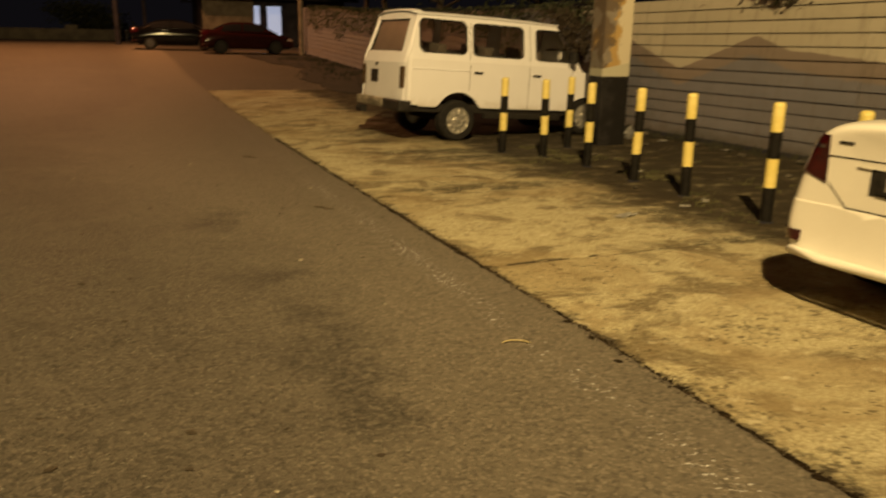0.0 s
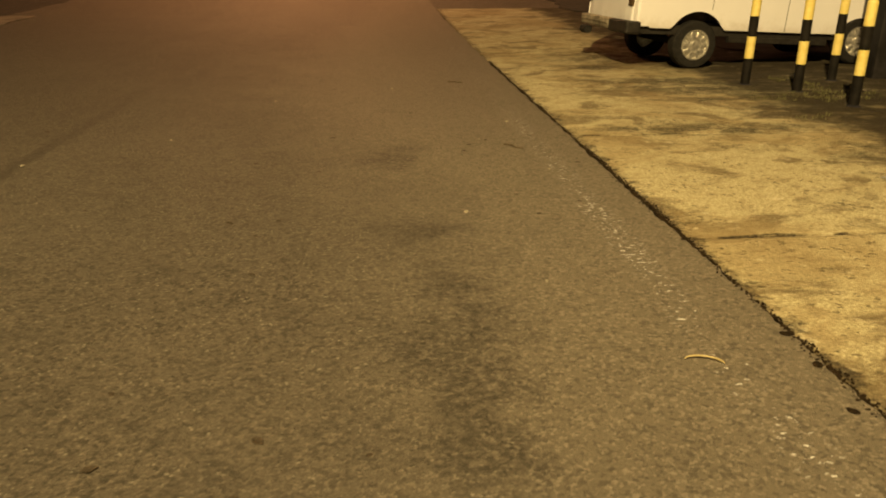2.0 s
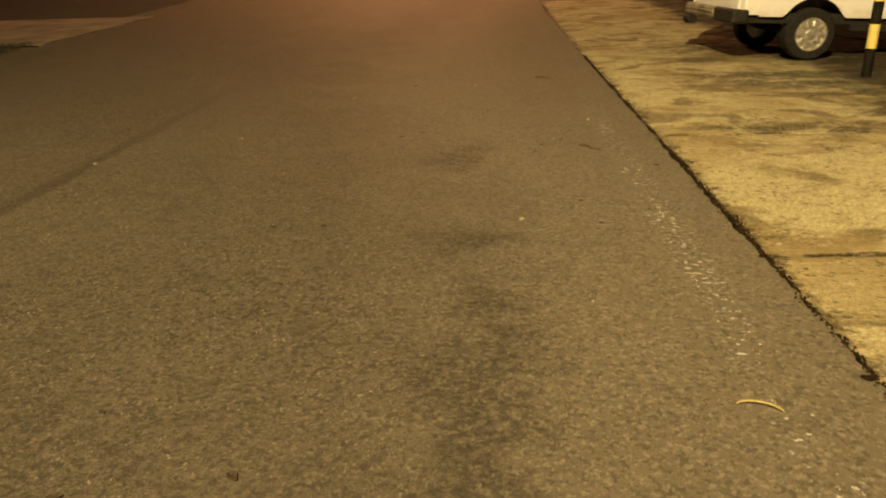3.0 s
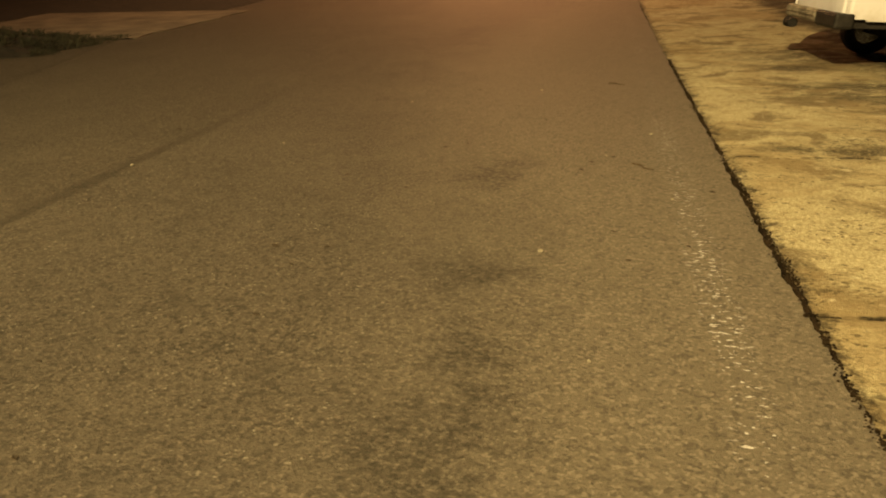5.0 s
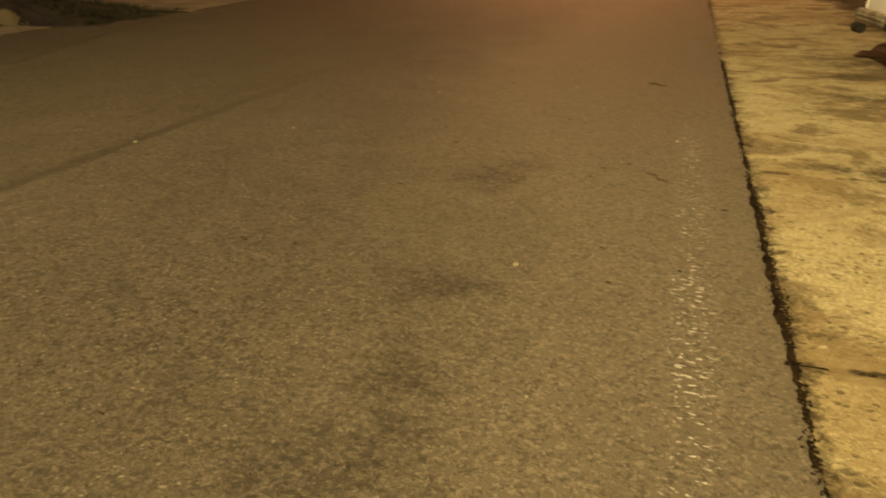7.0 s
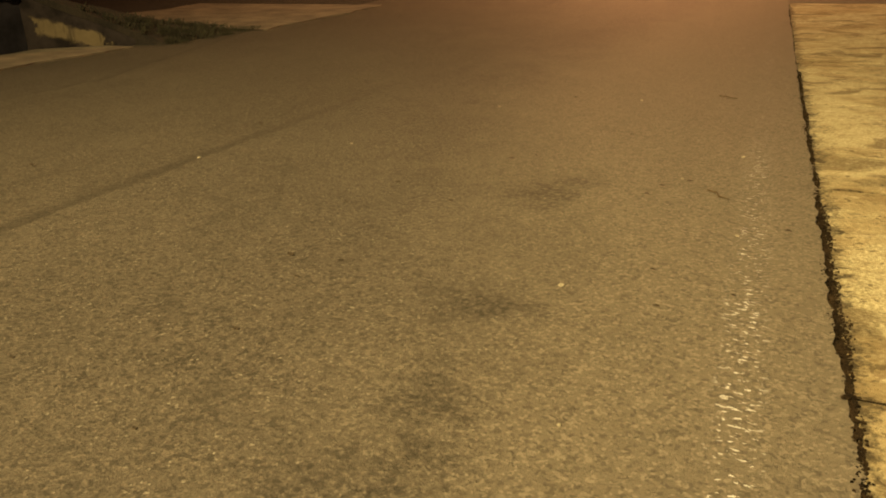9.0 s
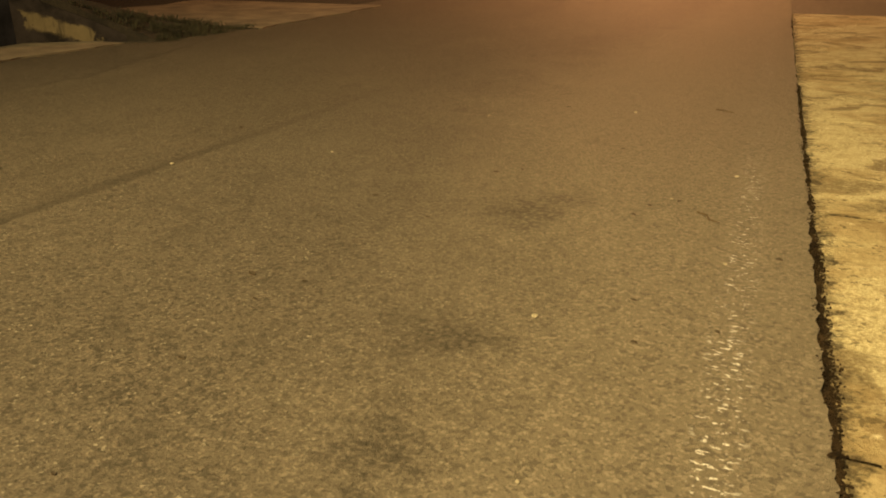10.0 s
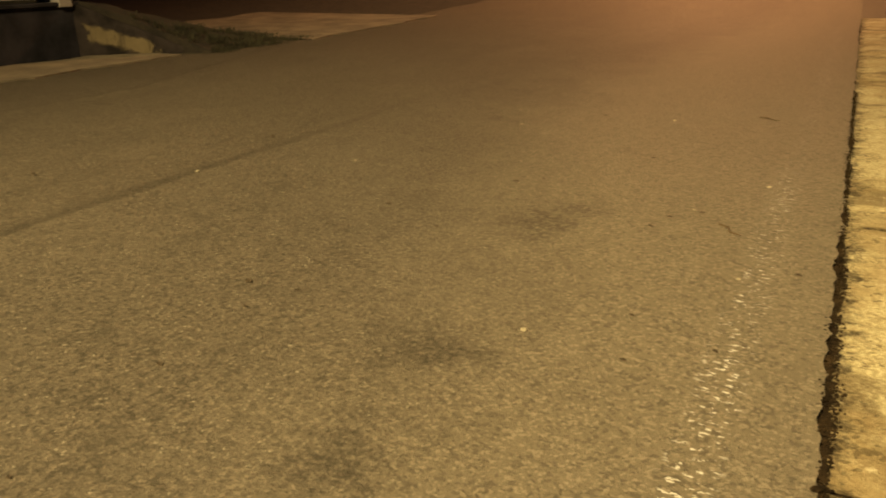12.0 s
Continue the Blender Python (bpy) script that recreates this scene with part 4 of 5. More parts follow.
    part("bumper_fold", box(-0.082, -0.068, 0.66, W + 0.02, 0.52, 0.545, 0.004), BUMPER, bumper)
    part("exhaust", lathe([(0.06, -0.1), (0.065, 0.1)], 14, axis="y", at=(-0.06, 1.50, 0.38)), RUBBER, v, "dark exhaust box")

    # bonnet, windscreen and face
    bm = bmesh.new()
    for a, b in zip(span(3.28, 4.12, 6), span(3.28, 4.12, 6)[1:]):
        for c, d in zip(span(0, 1, 8), span(0, 1, 8)[1:]):
            def bp(x, u):
                r = 0.16 * max(0.0, (x - 3.8) / 0.35) ** 2
                return (x, r + (W - 2 * r) * u, 1.17 - 0.10 * (x - 3.30) + 0.03 * (1 - (2 * u - 1) ** 2) - 0.12 * max(0, (x - 3.95) / 0.2) ** 2)
            bm.faces.new([bm.verts.new(bp(*q)) for q in ((a, c), (b, c), (b, d), (a, d))])
    bmesh.ops.remove_doubles(bm, verts=bm.verts[:], dist=0.0005)
    part("bonnet", bm, VAN_WHITE, v, smooth=True)
    bm = bmesh.new()
    bm.faces.new([bm.verts.new(p) for p in ((3.28, 0.05, 1.18), (3.28, W - 0.05, 1.18), (2.78, W - 0.17, 1.82), (2.78, 0.17, 1.82))])
    ws = part("windscreen", bm, GLASS, v, "dusty windscreen")
    ws.visible_shadow = False
    part("face", box(4.08, 4.16, 0.16, W - 0.16, 0.5, 1.06, 0.03), VAN_WHITE, v)
    part("grille", box(4.15, 4.175, 0.45, W - 0.45, 0.78, 0.98, 0.008), BLACK_PLASTIC, v, "black grille")
    part("front_bumper", box(4.1, 4.26, 0.02, W - 0.02, 0.42, 0.58, 0.03), BLACK_PLASTIC, v)
    for y in (0.2, W - 0.42):
        part("headlamp", box(4.15, 4.18, y, y + 0.22, 0.80, 0.97, 0.01), CHROME, v)

    # seams, handles, mirror, cladding
    def seam(x, z0, z1):
        bm = bmesh.new()
        for a, b in zip(span(z0, z1, 8), span(z0, z1, 8)[1:]):
            bm.faces.new([bm.verts.new((x + dx, inset(z) - 0.0025, z)) for dx, z in ((0, a), (0.009, a), (0.009, b), (0, b))])
        part("door_seam", bm, BLACK_PLASTIC, v)

    seam(1.12, 0.78, 1.80)
    seam(2.235, SILL + 0.01, 1.84)
    seam(3.10, SILL + 0.01, 1.20)
    part("slide_rail", box(0.12, 1.10, -0.010, 0.004, 1.075, 1.088, 0.003), VAN_WHITE, v)
    for x in (1.20, 2.31):
        part("door_handle", box(x, x + 0.15, -0.022, 0.004, 1.045, 1.08, 0.007), BLACK_PLASTIC, v, "black door handle")
    mirror = part("mirror", box(2.95, 3.03, -0.20, -0.05, 1.30, 1.48, 0.02), BLACK_PLASTIC, v, "black door mirror")
    part("mirror_arm", tube([(3.0, -0.10, 1.32), (3.02, 0.02, 1.24)], [0.012, 0.012], 6), STEEL, mirror)
    part("sill_step", box(1.45, 2.95, 0.03, 0.12, 0.36, 0.44, 0.01), BLACK_PLASTIC, v, "dark sill")
    part("floor_pan", box(0.15, 4.0, 0.06, W - 0.06, 0.44, 0.56), BLACK_PLASTIC, v, "dark floor")
    part("axle", lathe([(0.05, 0.1), (0.05, W - 0.1)], 10, axis="y", at=(hubs[0], 0, 0.31)), RUBBER, v)
    for x, y in ((0.7, 0.2), (0.7, 0.9), (1.55, 0.2), (1.55, 0.9), (2.45, 0.15), (2.45, 0.95)):
        seat = part("seat", box(x, x + 0.45, y, y + 0.5, 0.56, 0.95, 0.05), SEAT_CLOTH, v, "worn brown cloth seat")
        part("seat_back", box(x - 0.06, x + 0.08, y, y + 0.5, 0.9, 1.45, 0.04), SEAT_CLOTH, seat)
    steer = part("steering_wheel", tube([(2.98 + 0.06 * math.sin(a), 1.2 + 0.18 * math.cos(a), 1.18 + 0.17 * math.sin(a)) for a in span(0, 2 * math.pi, 18)], [0.014] * 19, 6), BLACK_PLASTIC, v)
    for i, x in enumerate(hubs):
        for side, y in ((-1, 0.10), (1, W - 0.10)):
            wheel(v, (x, y, 0.315 - LIFT + x * math.tan(radians(DIP))), 0.315, 0.20, side, WORN_CHROME)
    return v


van((4.03, 10.84, 0.0), 5.5)


# ---- plants ----
def leaf_cloud(name, spots, size, material, parent=None, flat=0.0):
    """Many small folded leaves at the given spots, joined."""
    verts, faces = [], []
    for p in spots:
        r = size * random.uniform(0.6, 1.3)
        q = Euler((random.uniform(-1.2, 1.2), random.uniform(-1.2, 1.2), random.uniform(0, 6.28))).to_matrix()
        b = len(verts)
        for c in ((-r, 0, 0), (0, -0.4 * r, 0.12 * r), (r, 0, -0.1 * r), (0, 0.4 * r, 0.12 * r)):
            verts.append(tuple(Vector(p) + q @ Vector(c)))
        faces += [(b, b + 1, b + 2), (b, b + 2, b + 3)]
    me = bpy.data.meshes.new(name)
    me.from_pydata(verts, [], faces)
    me.materials.append(material)
    ob = new(name, me)
    ob.parent = parent
    return ob


def clumped(n, centre, spread, clumps, tight):
    """Spots in uneven clumps round a middle."""
    out = []
    heads = [Vector((random.gauss(0, 1), random.gauss(0, 1), random.gauss(0, 0.8))) for _ in range(clumps)]
    for k in range(n):
        h = heads[k % clumps]
        d = Vector((random.gauss(0, 1), random.gauss(0, 1), random.gauss(0, 1))) * tight
        out.append(tuple(Vector(centre) + Vector([(h[i] * 0.5 + d[i]) * spread[i] for i in range(3)])))
    return out


def tree(at, high, crown, label):
    t = thing("tree", at, label, "tree", "trees behind the fence")
    bend = random.uniform(-0.3, 0.3)
    part("trunk", tube([(0, 0, -0.1), (0.1 * bend, 0.05, high * 0.35), (bend, 0.1, high * 0.75), (bend * 1.3, 0, high)], [0.16, 0.13, 0.09, 0.03], 8), BARK, t)
    for k in range(5):
        a = 6.28 * k / 5 + random.uniform(-0.4, 0.4)
        z = high * random.uniform(0.5, 0.75)
        part("limb", tube([(bend * 0.8, 0.05, z), (bend + 0.6 * crown * math.cos(a), 0.6 * crown * math.sin(a), z + 0.5), (bend + crown * math.cos(a), crown * math.sin(a), z + 0.9)], [0.05, 0.035, 0.012], 6), BARK, t)
    leaf_cloud("crown", clumped(2600, (bend, 0, high * 0.86), (crown, crown, high * 0.25), 26, 0.22), 0.10, LEAF, t)
    return t


for x, y, h, c in ((10.6, 8.7, 4.2, 1.5), (10.9, 13.2, 4.6, 1.9), (10.6, 18.5, 4.4, 2.0), (10.4, 25.0, 4.8, 2.2), (10.8, 31.5, 5.0, 2.3), (11.5, 37.0, 5.2, 2.4)):
    tree((x, y, ground_z(y) - 0.05), h, c, "dark leafy tree overhanging the painted fence")

# creeper hanging over the fence top, denser further on
spots = []
for k in range(5200):
    y = random.uniform(12.4, 37.5)
    hang = random.random() ** 1.6 * (0.25 + 0.9 * max(0, noise.noise((y * 0.55, 2.0, 0))) + (0.5 if y > 15 else 0.0))
    spots.append((WALL_X - 0.04 - random.random() * 0.13, y, ground_z(y) + 2.33 - hang * 1.2))
for k in range(260):
    spots.append((WALL_X - 0.05 - random.random() * 0.2, random.gauss(8.35, 0.22), 2.36 - abs(random.gauss(0, 0.10))))
tagged(leaf_cloud("creeper", spots, 0.055, LEAF), "dry dark creeper hanging over the fence", "creeper", kind="stuff")

# shrub between the van's nose and the fence
shrub = thing("shrub", (8.42, 13.35, 0), "straggly half-dry shrub between van and fence", "shrub")
for k in range(9):
    a = 6.28 * k / 9
    part("stem", tube([(0.05 * math.cos(a), 0.05 * math.sin(a), -0.03), (0.2 * math.cos(a), 0.2 * math.sin(a), 0.9), (0.42 * math.cos(a + 0.4), 0.42 * math.sin(a + 0.4), 1.9 + 0.4 * random.random())], [0.02, 0.014, 0.005], 5), BARK, shrub)
leaf_cloud("foliage", clumped(1500, (0, 0, 1.65), (0.5, 0.5, 0.75), 16, 0.25), 0.06, DEAD_LEAF, shrub)


def tuft_field(name, label, spots, high, material=GRASS):
    verts, faces = [], []
    for x, y, z in spots:
        for _ in range(7):
            a, h, lean = random.uniform(0, 6.28), high * random.uniform(0.5, 1.2), random.uniform(0.1, 0.7)
            c, s2 = math.cos(a), math.sin(a)
            bx, by = x + random.gauss(0, 0.04), y + random.gauss(0, 0.04)
            b = len(verts)
            verts += [(bx - 0.008 * s2, by + 0.008 * c, z), (bx + 0.008 * s2, by - 0.008 * c, z), (bx + c * h * lean * 0.5, by + s2 * h * lean * 0.5, z + h * 0.7), (bx + c * h * lean, by + s2 * h * lean, z + h)]
            faces += [(b, b + 1, b + 2), (b + 2, b + 1, b + 3)]
    me = bpy.data.meshes.new(name)
    me.from_pydata(verts, [], faces)
    me.materials.append(material)
    return tagged(new(name, me), label, "grass", kind="stuff")


spots = []
while len(spots) < 520:
    x, y = random.uniform(-9.8, -7.5), random.uniform(11.6, 15.8)
    if y < mound_start(x) + 0.05 or x < -8.9 or noise.noise((x * 1.6, y * 1.6, 4.0)) < -0.12 or random.random() > 0.25 + 0.75 * (x + 9.8) / 2.3:
        continue
    spots.append((x, y, mound_z(x, y) - 0.01))
tuft_field("verge_grass", "dark rough grass in patches on the mound", spots, 0.12)
spots = []
for k in range(420):
    y = random.uniform(3.2, 22)
    spots.append((WALL_X - abs(random.gauss(0, 0.22)) - 0.04, y, ground_z(y) - 0.01))
tuft_field("fence_weeds", "sparse weeds along the foot of the fence", spots, 0.12)

spots = []
while len(spots) < 260:
    x, y = random.gauss(5.9, 0.55), random.uniform(3.6, 10.2)
    if noise.noise((x * 1.1, y * 1.1, 9.0)) > 0.12 and min(math.hypot(x - 7.08, y - 10.05), math.hypot(x - 6.28, y - 9.75)) > 0.4:
        spots.append((x, y, ground_z(y) - 0.004))
tuft_field("lot_weeds", "low dusty weeds among the bollards", spots, 0.035, WEED)

# rough soil strip along the far fence
verge = strip("verge", SOIL, [6.3, 7.0, 8.0, 8.84], span(12.2, 37.5, 160), 0.016, left_wob=lambda y: wob(y, 31, 0.5, 1.1) + wob(y, 32, 2.2, 0.35), thick=0.05)
tagged(verge, "dark rough soil along the foot of the fence", "verge", kind="structure")
spots = []
while len(spots) < 500:
    x, y = 8.8 - abs(random.gauss(0, 0.9)), random.uniform(13.0, 37.0)
    if noise.noise((x * 0.9, y * 0.9, 6.0)) > 0.0 and math.hypot(x - 8.42, y - 13.35) > 0.3:
        spots.append((x, y, ground_z(y)))
tuft_field("verge_weeds", "dry weeds on the soil strip by the fence", spots, 0.14)

# low parapet closing the street, a bush and poles behind it, lit house
PY = 57.0
parapet = tagged(new("parapet_wall"), "low pale parapet across the end of the street", "wall", kind="structure")
pz = ground_z(PY)
part("wall_body", box(-40, 1.0, PY, PY + 0.25, pz - 0.3, pz + 0.62, 0.02), PALE_CONCRETE, parapet)
part("coping", box(-40.05, 1.05, PY - 0.05, PY + 0.30, pz + 0.62, pz + 0.70, 0.015), PALE_CONCRETE, parapet)
part("pier", box(-2.75, -2.0, PY - 0.06, PY + 0.32, pz - 0.3, pz + 0.95, 0.02), PALE_CONCRETE, parapet)
hedge = thing("bush", (-1.1, 63.5, ground_z(63.5)), "dark overgrown bush at the end of the street", "bush")
leaf_cloud("foliage", clumped(2600, (0, 0, 1.35), (2.3, 1.2, 1.3), 22, 0.24), 0.16, LEAF, hedge)
for k in range(5):
    a = 6.28 * k / 5
    part("stem", tube([(0.1 * math.cos(a), 0.1 * math.sin(a), -0.05), (0.4 * math.cos(a), 0.3 * math.sin(a), 0.8), (0.9 * math.cos(a), 0.5 * math.sin(a), 1.7)], [0.06, 0.04, 0.015], 6), BARK, hedge)


def pole(at, high, r, label, material):
    p = thing("utility_pole", at, label, "pole", "street poles")
    part("shaft", lathe([(r, -0.1), (r * 0.92, high * 0.5), (r * 0.7, high)], 12), material, p)
    part("cross_arm", box(-0.7, 0.7, -0.05, 0.05, high - 0.45, high - 0.33, 0.01), material, p)
    return p


pole((8.6, 38.2, ground_z(38.2)), 6.5, 0.125, "pale concrete utility pole at the fence end", PALE_CONCRETE)
pole((0.35, 48.0, ground_z(48)), 7.5, 0.14, "slim dark utility pole far down the street", DARK_CONCRETE)
pole((1.95, 51.0, ground_z(51)), 7.5, 0.11, "slim dark utility pole beyond the cars", DARK_CONCRETE)

HY = 48.0
hz = ground_z(HY)
house = thing("house", (0, HY, hz), "dark low house with a brightly lit open doorway", "house")
part("wall", box(5.0, 7.95, 0, 0.2, -0.1, 2.9), PALE_CONCRETE, house)
part("wall", box(9.6, 13.5, 0, 0.2, -0.1, 2.9), DARK_CONCRETE, house)
part("lintel", box(7.95, 9.6, 0, 0.2, 2.35, 2.9), DARK_CONCRETE, house)
part("side_wall", box(5.0, 5.2, 0.2, 6, -0.1, 2.9), DARK_CONCRETE, house)
part("side_wall", box(13.3, 13.5, 0.2, 6, -0.1, 2.9), DARK_CONCRETE, house)
part("back_wall", box(5.2, 13.3, 2.6, 2.7, -0.1, 2.9), LIT_ROOM, house, "bluish-white lit room wall")
part("door_leaf", box(8.30, 8.72, -0.03, 0.03, 0, 2.35, 0.01), DARK_CONCRETE, house, "dark door stile")
bm = bmesh.new()
ridge = [bm.verts.new(p) for p in ((4.4, -0.9, 2.75), (14.2, -0.9, 2.75), (14.2, 3.0, 4.5), (4.4, 3.0, 4.5), (4.4, 6.9, 2.75), (14.2, 6.9, 2.75))]
bm.faces.new(ridge[:4])
bm.faces.new((ridge[3], ridge[2], ridge[5], ridge[4]))
roof = part("roof", bm, DARK_CONCRETE, house, "dark sheet roof")
roof.modifiers.new("skin", "SOLIDIFY").thickness = 0.08


# ---- litter on the ground ----
def dead_leaf(at, size, yaw, name="dead_leaf", label="dark curled dead leaf on the asphalt", material=None):
    bm = bmesh.new()
    n = 7
    rows = []
    for k in range(n):
        u = k / (n - 1)
        w = 0.34 * size * math.sin(math.pi * (0.06 + 0.88 * u)) * random.uniform(0.8, 1.1)
        x = (u - 0.5) * size
        lift = size * (0.03 + 0.16 * (u - 0.5) ** 2 + 0.05 * random.random())
        rows.append([bm.verts.new((x, -w, lift + 0.2 * w)), bm.verts.new((x, 0, lift * 0.25)), bm.verts.new((x, w, lift + 0.15 * w))])
    for a, b in zip(rows, rows[1:]):
        for k in range(2):
            bm.faces.new((a[k], a[k + 1], b[k + 1], b[k]))
    low = min(v.co.z for v in bm.verts)
    bmesh.ops.translate(bm, verts=bm.verts[:], vec=(0, 0, -low))
    ob = part(name, bm, material or DEAD_LEAF)
    ob.matrix_basis = pose(at[0], at[1], ground_z(at[1]) + 0.001, 0, 0, yaw)
    ob.modifiers.new("skin", "SOLIDIFY").thickness = 0.002
    return tagged(ob, label, "leaf", "dead leaves on the road")


LEAVES = ((0.05, 4.10, 0.06), (0.09, 4.90, 0.05), (-0.19, 4.88, 0.09), (-0.01, 4.65, 0.05), (0.17, 3.40, 0.04), (0.27, 2.72, 0.08), (-0.21, 2.62, 0.08),
          (-0.28, 3.05, 0.05), (0.24, 2.45, 0.05), (0.62, 2.62, 0.04), (-0.05, 2.18, 0.06), (0.25, 5.98, 0.05), (-0.35, 5.75, 0.04), (1.55, 5.3, 0.05), (-0.62, 3.6, 0.04), (0.45, 7.2, 0.05), (1.0, 8.1, 0.06), (1.35, 6.5, 0.06), (-1.1, 5.2, 0.04), (1.62, 4.9, 0.05), (0.9, 2.3, 0.06), (0.5, 1.9, 0.06),
          (2.15, 6.07, 0.06), (1.92, 5.12, 0.05), (-0.23, 6.24, 0.06), (1.41, 6.71, 0.06), (1.57, 6.87, 0.06), (-2.22, 7.54, 0.09), (-3.02, 5.78, 0.08), (0.30, 7.06, 0.07), (0.19, 9.62, 0.07))
for x, y, r in LEAVES:
    dead_leaf((x, y), 0.62 * r, random.uniform(-50, 50))


def rod(at, length, yaw, label):
    bm = tube([(-length / 2, 0, 0.008), (-length * 0.1, 0.02, 0.012), (length * 0.2, -0.01, 0.010), (length / 2, 0.03, 0.006)], [0.006, 0.007, 0.006, 0.003], 6)
    ob = part("twig", bm, TWIG)
    ob.matrix_basis = pose(at[0], at[1], ground_z(at[1]), 0, 0, yaw)
    return tagged(ob, label, "twig", "fallen twigs")


rod((1.63, 10.0), 0.2, -35, "thin brown twig lying on the asphalt")
rod((1.75, 6.6), 0.2, -55, "short brown twig lying on the asphalt")

# curved yellow peel
peel = tagged(part("fruit_peel", tube([(0.11 * math.cos(a), 0.05 * math.sin(a), 0.006 + 0.012 * math.sin(a)) for a in span(0.15, math.pi - 0.15, 10)], [0.003, 0.006, 0.007, 0.007, 0.006, 0.006, 0.007, 0.007, 0.006, 0.005, 0.003], 7), PEEL, smooth=True), "curved yellow fruit peel on the asphalt", "peel")
peel.matrix_basis = pose(1.875, 3.08, 0.002, 0, 0, -20) @ Matrix.Scale(0.66, 4)


def pebble(at, r, material, label, group):
    bm = bmesh.new()
    bmesh.ops.create_icosphere(bm, subdivisions=2, radius=r)
    for v in bm.verts:
        v.co *= 1 + 0.3 * noise.noise(v.co * (2.0 / r) * 0.5 + Vector((at[0] * 9, at[1] * 7, 0)))
        v.co.z *= 0.6
    ob = part("pebble", bm, material)
    ob.matrix_basis = pose(at[0], at[1], ground_z(at[1]) + 0.45 * r, 0, 0, random.uniform(0, 360))
    return tagged(ob, label, "pebble", group)


for x, y, r in ((1.19, 4.97, 0.014), (-1.93, 6.33, 0.015), (1.87, 7.6, 0.014), (-1.05, 7.1, 0.010), (0.85, 9.6, 0.016), (1.9, 5.9, 0.010), (-0.4, 8.9, 0.012), (0.5, 2.2, 0.009), (1.45, 3.9, 0.008), (1.52, 6.9, 0.010)):
    pebble((x, y), r, PEBBLE, "small pale pebble on the asphalt", "pale pebbles")
for x, y, r in ((5.2, 6.6, 0.03), (7.6, 9.6, 0.06), (8.3, 9.3, 0.08), (8.2, 8.2, 0.07), (8.45, 7.4, 0.08), (7.0, 7.8, 0.05), (7.9, 10.3, 0.07), (6.6, 6.7, 0.04), (8.5, 10.8, 0.09), (6.2, 8.9, 0.05), (7.4, 6.6, 0.06)):
    pebble((x, y), 0.8 * r, RUBBLE, "lump of dull grey rubble on the dirty concrete", "rubble by the fence")


def wrapper(at, w, h, yaw, label):
    bm = bmesh.new()
    rows = [[bm.verts.new(((u - 0.5) * w, (t - 0.5) * h, 0.012 + 0.03 * abs(noise.noise((u * 3, t * 3, at[0]))))) for u in span(0, 1, 8)] for t in span(0, 1, 6)]
    for a, b in zip(rows, rows[1:]):
        for k in range(8):
            bm.faces.new((a[k], a[k + 1], b[k + 1], b[k]))
    low = min(v.co.z for v in bm.verts)
    bmesh.ops.translate(bm, verts=bm.verts[:], vec=(0, 0, -low))
    ob = part("wrapper", bm, LITTER)
    ob.modifiers.new("skin", "SOLIDIFY").thickness = 0.002
    ob.matrix_basis = pose(at[0], at[1], 0.004, 0, 0, yaw)
    return tagged(ob, label, "litter", "litter by the bollards")


wrapper((4.25, 5.46), 0.24, 0.10, 20, "crumpled pale plastic wrapper on concrete")
wrapper((5.05, 5.62), 0.09, 0.05, -30, "scrap of pale paper beside a bollard")
wrapper((5.42, 5.76), 0.13, 0.06, 50, "scrap of pale paper beside a bollard")
wrapper((5.92, 7.5), 0.08, 0.05, 15, "scrap of pale paper on the dirty concrete")
wrapper((8.28, 10.05), 0.22, 0.12, 60, "crumpled pale wrapper on the dirty concrete")
wrapper((8.48, 8.8), 0.20, 0.09, 75, "crumpled pale wrapper on the dirty concrete")

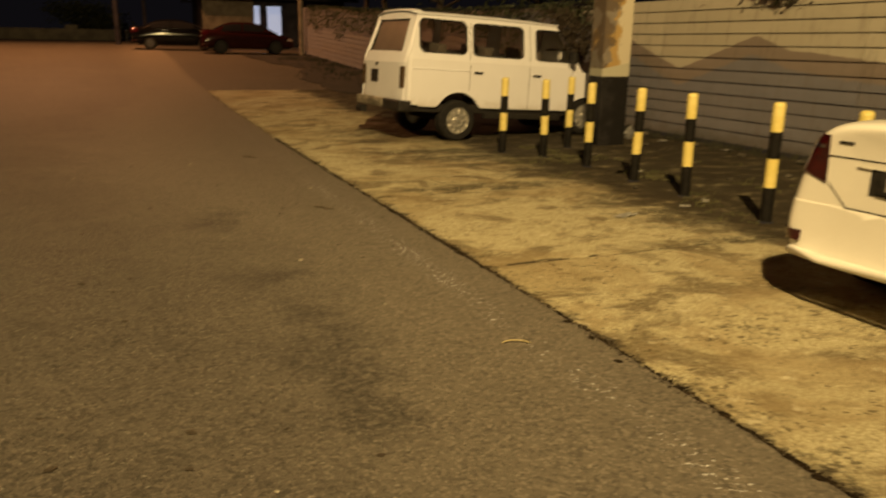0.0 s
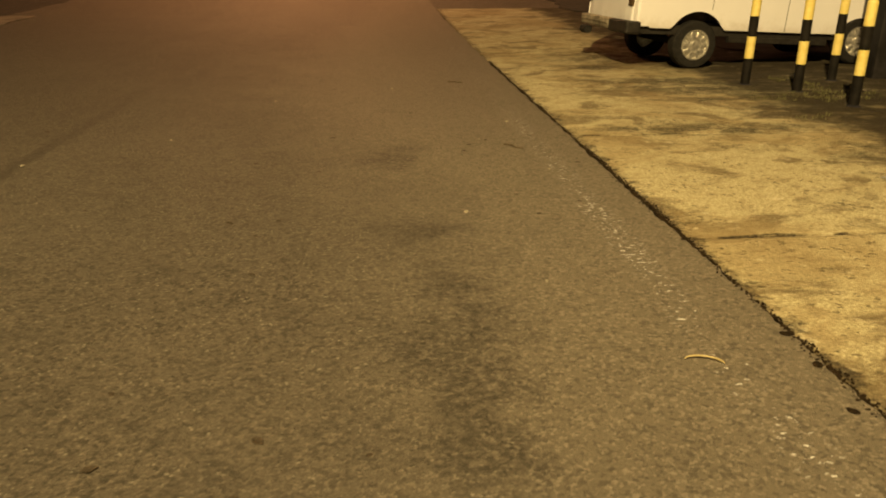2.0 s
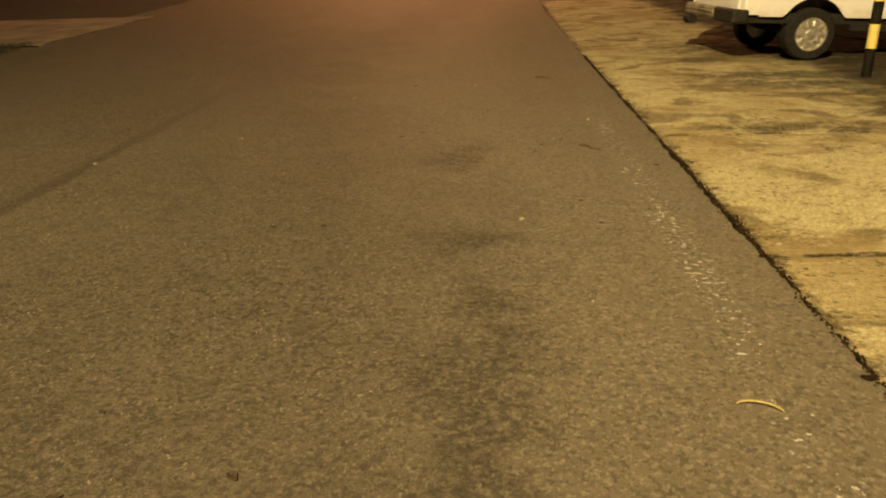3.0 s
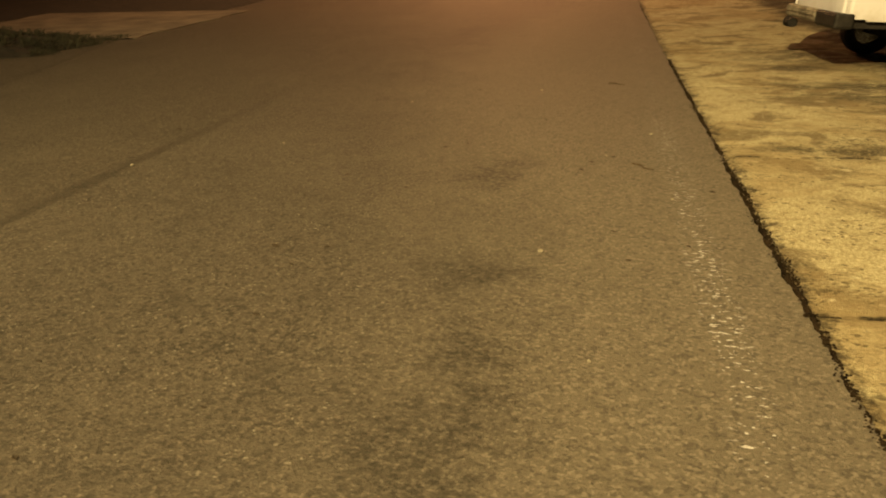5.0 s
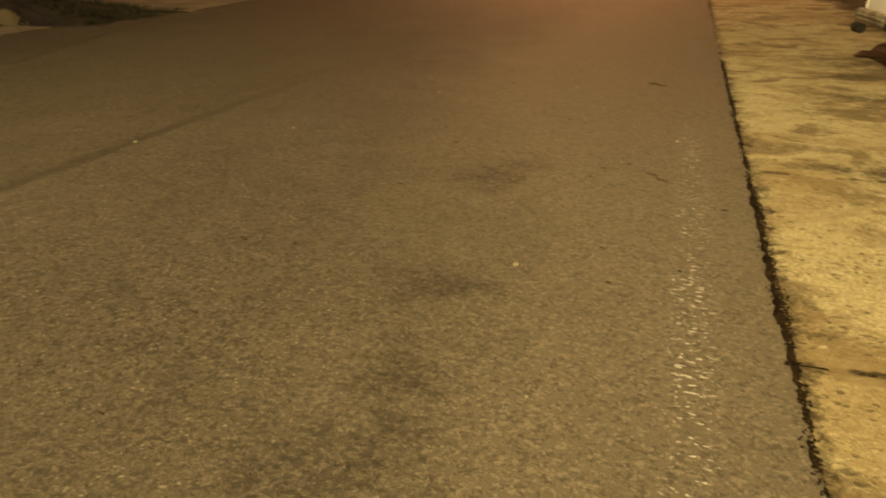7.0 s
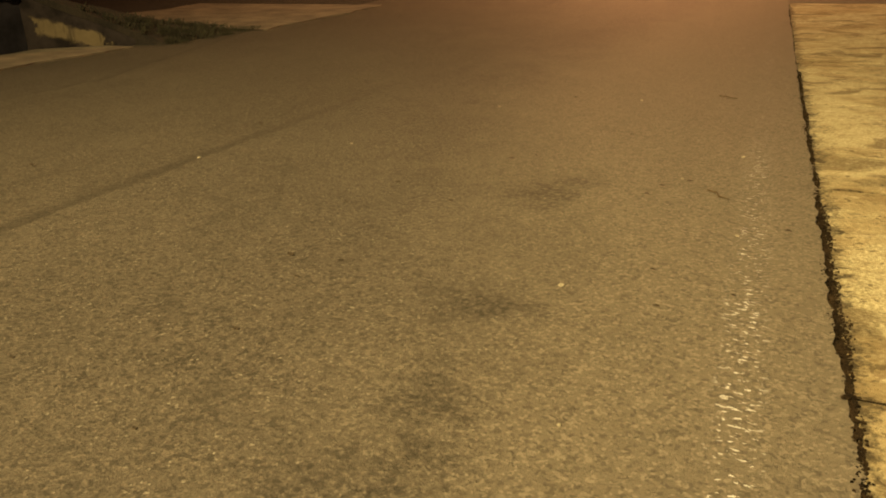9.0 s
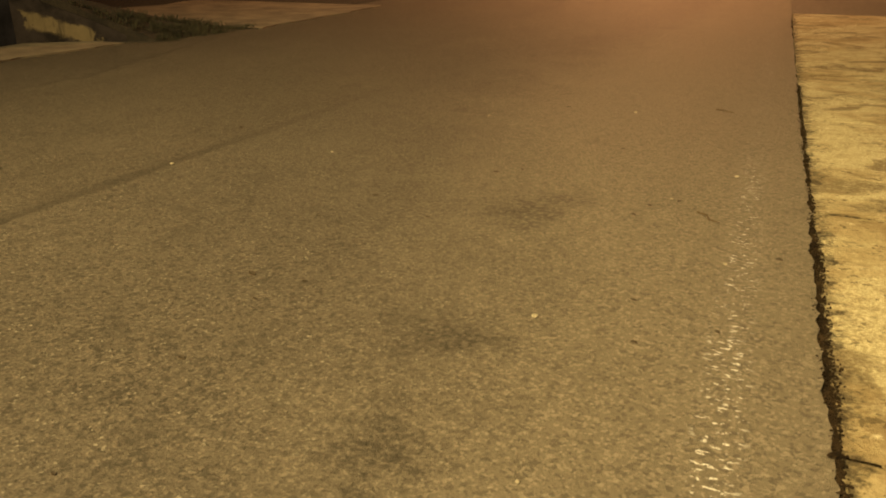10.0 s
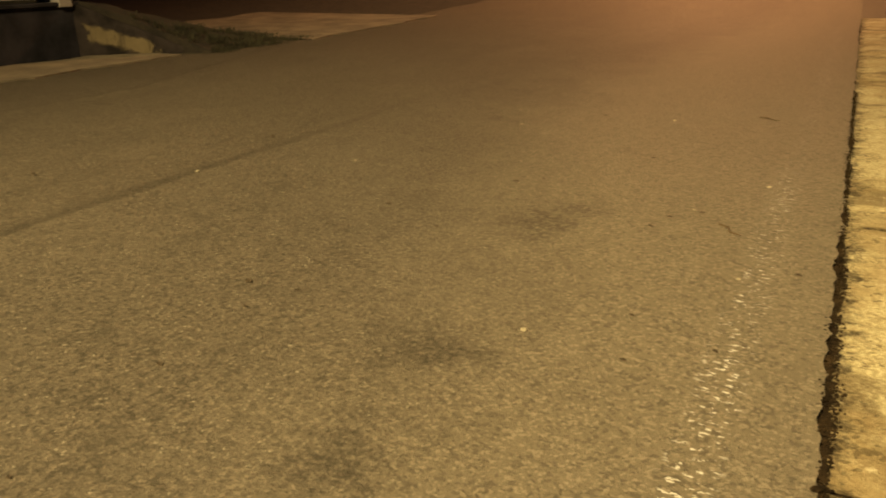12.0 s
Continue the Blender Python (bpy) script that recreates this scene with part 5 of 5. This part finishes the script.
# limp plastic bag caught on a bollard
bm = bmesh.new()
bmesh.ops.create_icosphere(bm, subdivisions=3, radius=0.10)
for v in bm.verts:
    fold = noise.noise(v.co * 22.0) * 0.03 + noise.noise(v.co * 9.0) * 0.03
    v.co += v.co.normalized() * fold
    v.co.y *= 0.55
    v.co.x *= 1.0 - 0.55 * max(0.0, v.co.z / 0.10)
bag = part("plastic_bag", bm, BAG)
bag.matrix_basis = pose(5.352, 6.985, 0.55, 0, 12, 15) @ Matrix.Scale(0.72, 4)
tagged(bag, "crumpled thin grey-white plastic bag hanging on a bollard", "bag")

# clods and grit along the asphalt edge
verts, faces = [], []
cube = [(-1, -1, -1), (1, -1, -1), (1, 1, -1), (-1, 1, -1), (-0.6, -0.6, 0.7), (0.7, -0.5, 0.6), (0.6, 0.6, 0.8), (-0.5, 0.7, 0.6)]
for k in range(9000):
    y = random.uniform(-1.5, 12.0)
    x = 2.325 + wob(y, 21, 2.0, 0.015) + random.gauss(0, 0.009 + 0.013 * max(0, noise.noise((y * 2.3, 0.3, 0))))
    r = random.uniform(0.002, 0.006) * (1.5 if random.random() < 0.05 else 1.0)
    c, s2 = math.cos(k), math.sin(k)
    b = len(verts)
    z = random.uniform(-0.008, 0.002) if 2.30 < x < 2.345 else 0.2 * r
    for px, py, pz in cube:
        verts.append((x + r * (c * px - s2 * py), y + r * (s2 * px + c * py), z + 0.6 * r * pz))
    faces += [tuple(b + i for i in f) for f in ((0, 1, 5, 4), (1, 2, 6, 5), (2, 3, 7, 6), (3, 0, 4, 7), (4, 5, 6, 7))]
me = bpy.data.meshes.new("edge_grit")
me.from_pydata(verts, [], faces)
me.materials.append(DIRT)
tagged(new("edge_grit", me), "dark crumbs of dirt along the asphalt edge", "dirt", kind="stuff")
for x, y, r in ((2.24, 2.72, 0.018), (2.30, 3.28, 0.02), (2.29, 3.03, 0.02), (2.31, 4.4, 0.016), (2.33, 2.1, 0.022), (2.3, 1.6, 0.022)):
    ob = pebble((x, y), r, DIRT, "dark clod of dirt at the asphalt edge", "clods at the edge")
    ob.name = "clod"
    ob.scale = (1.3, 0.9, 0.55)
    ob.location.z = 0.1 * r
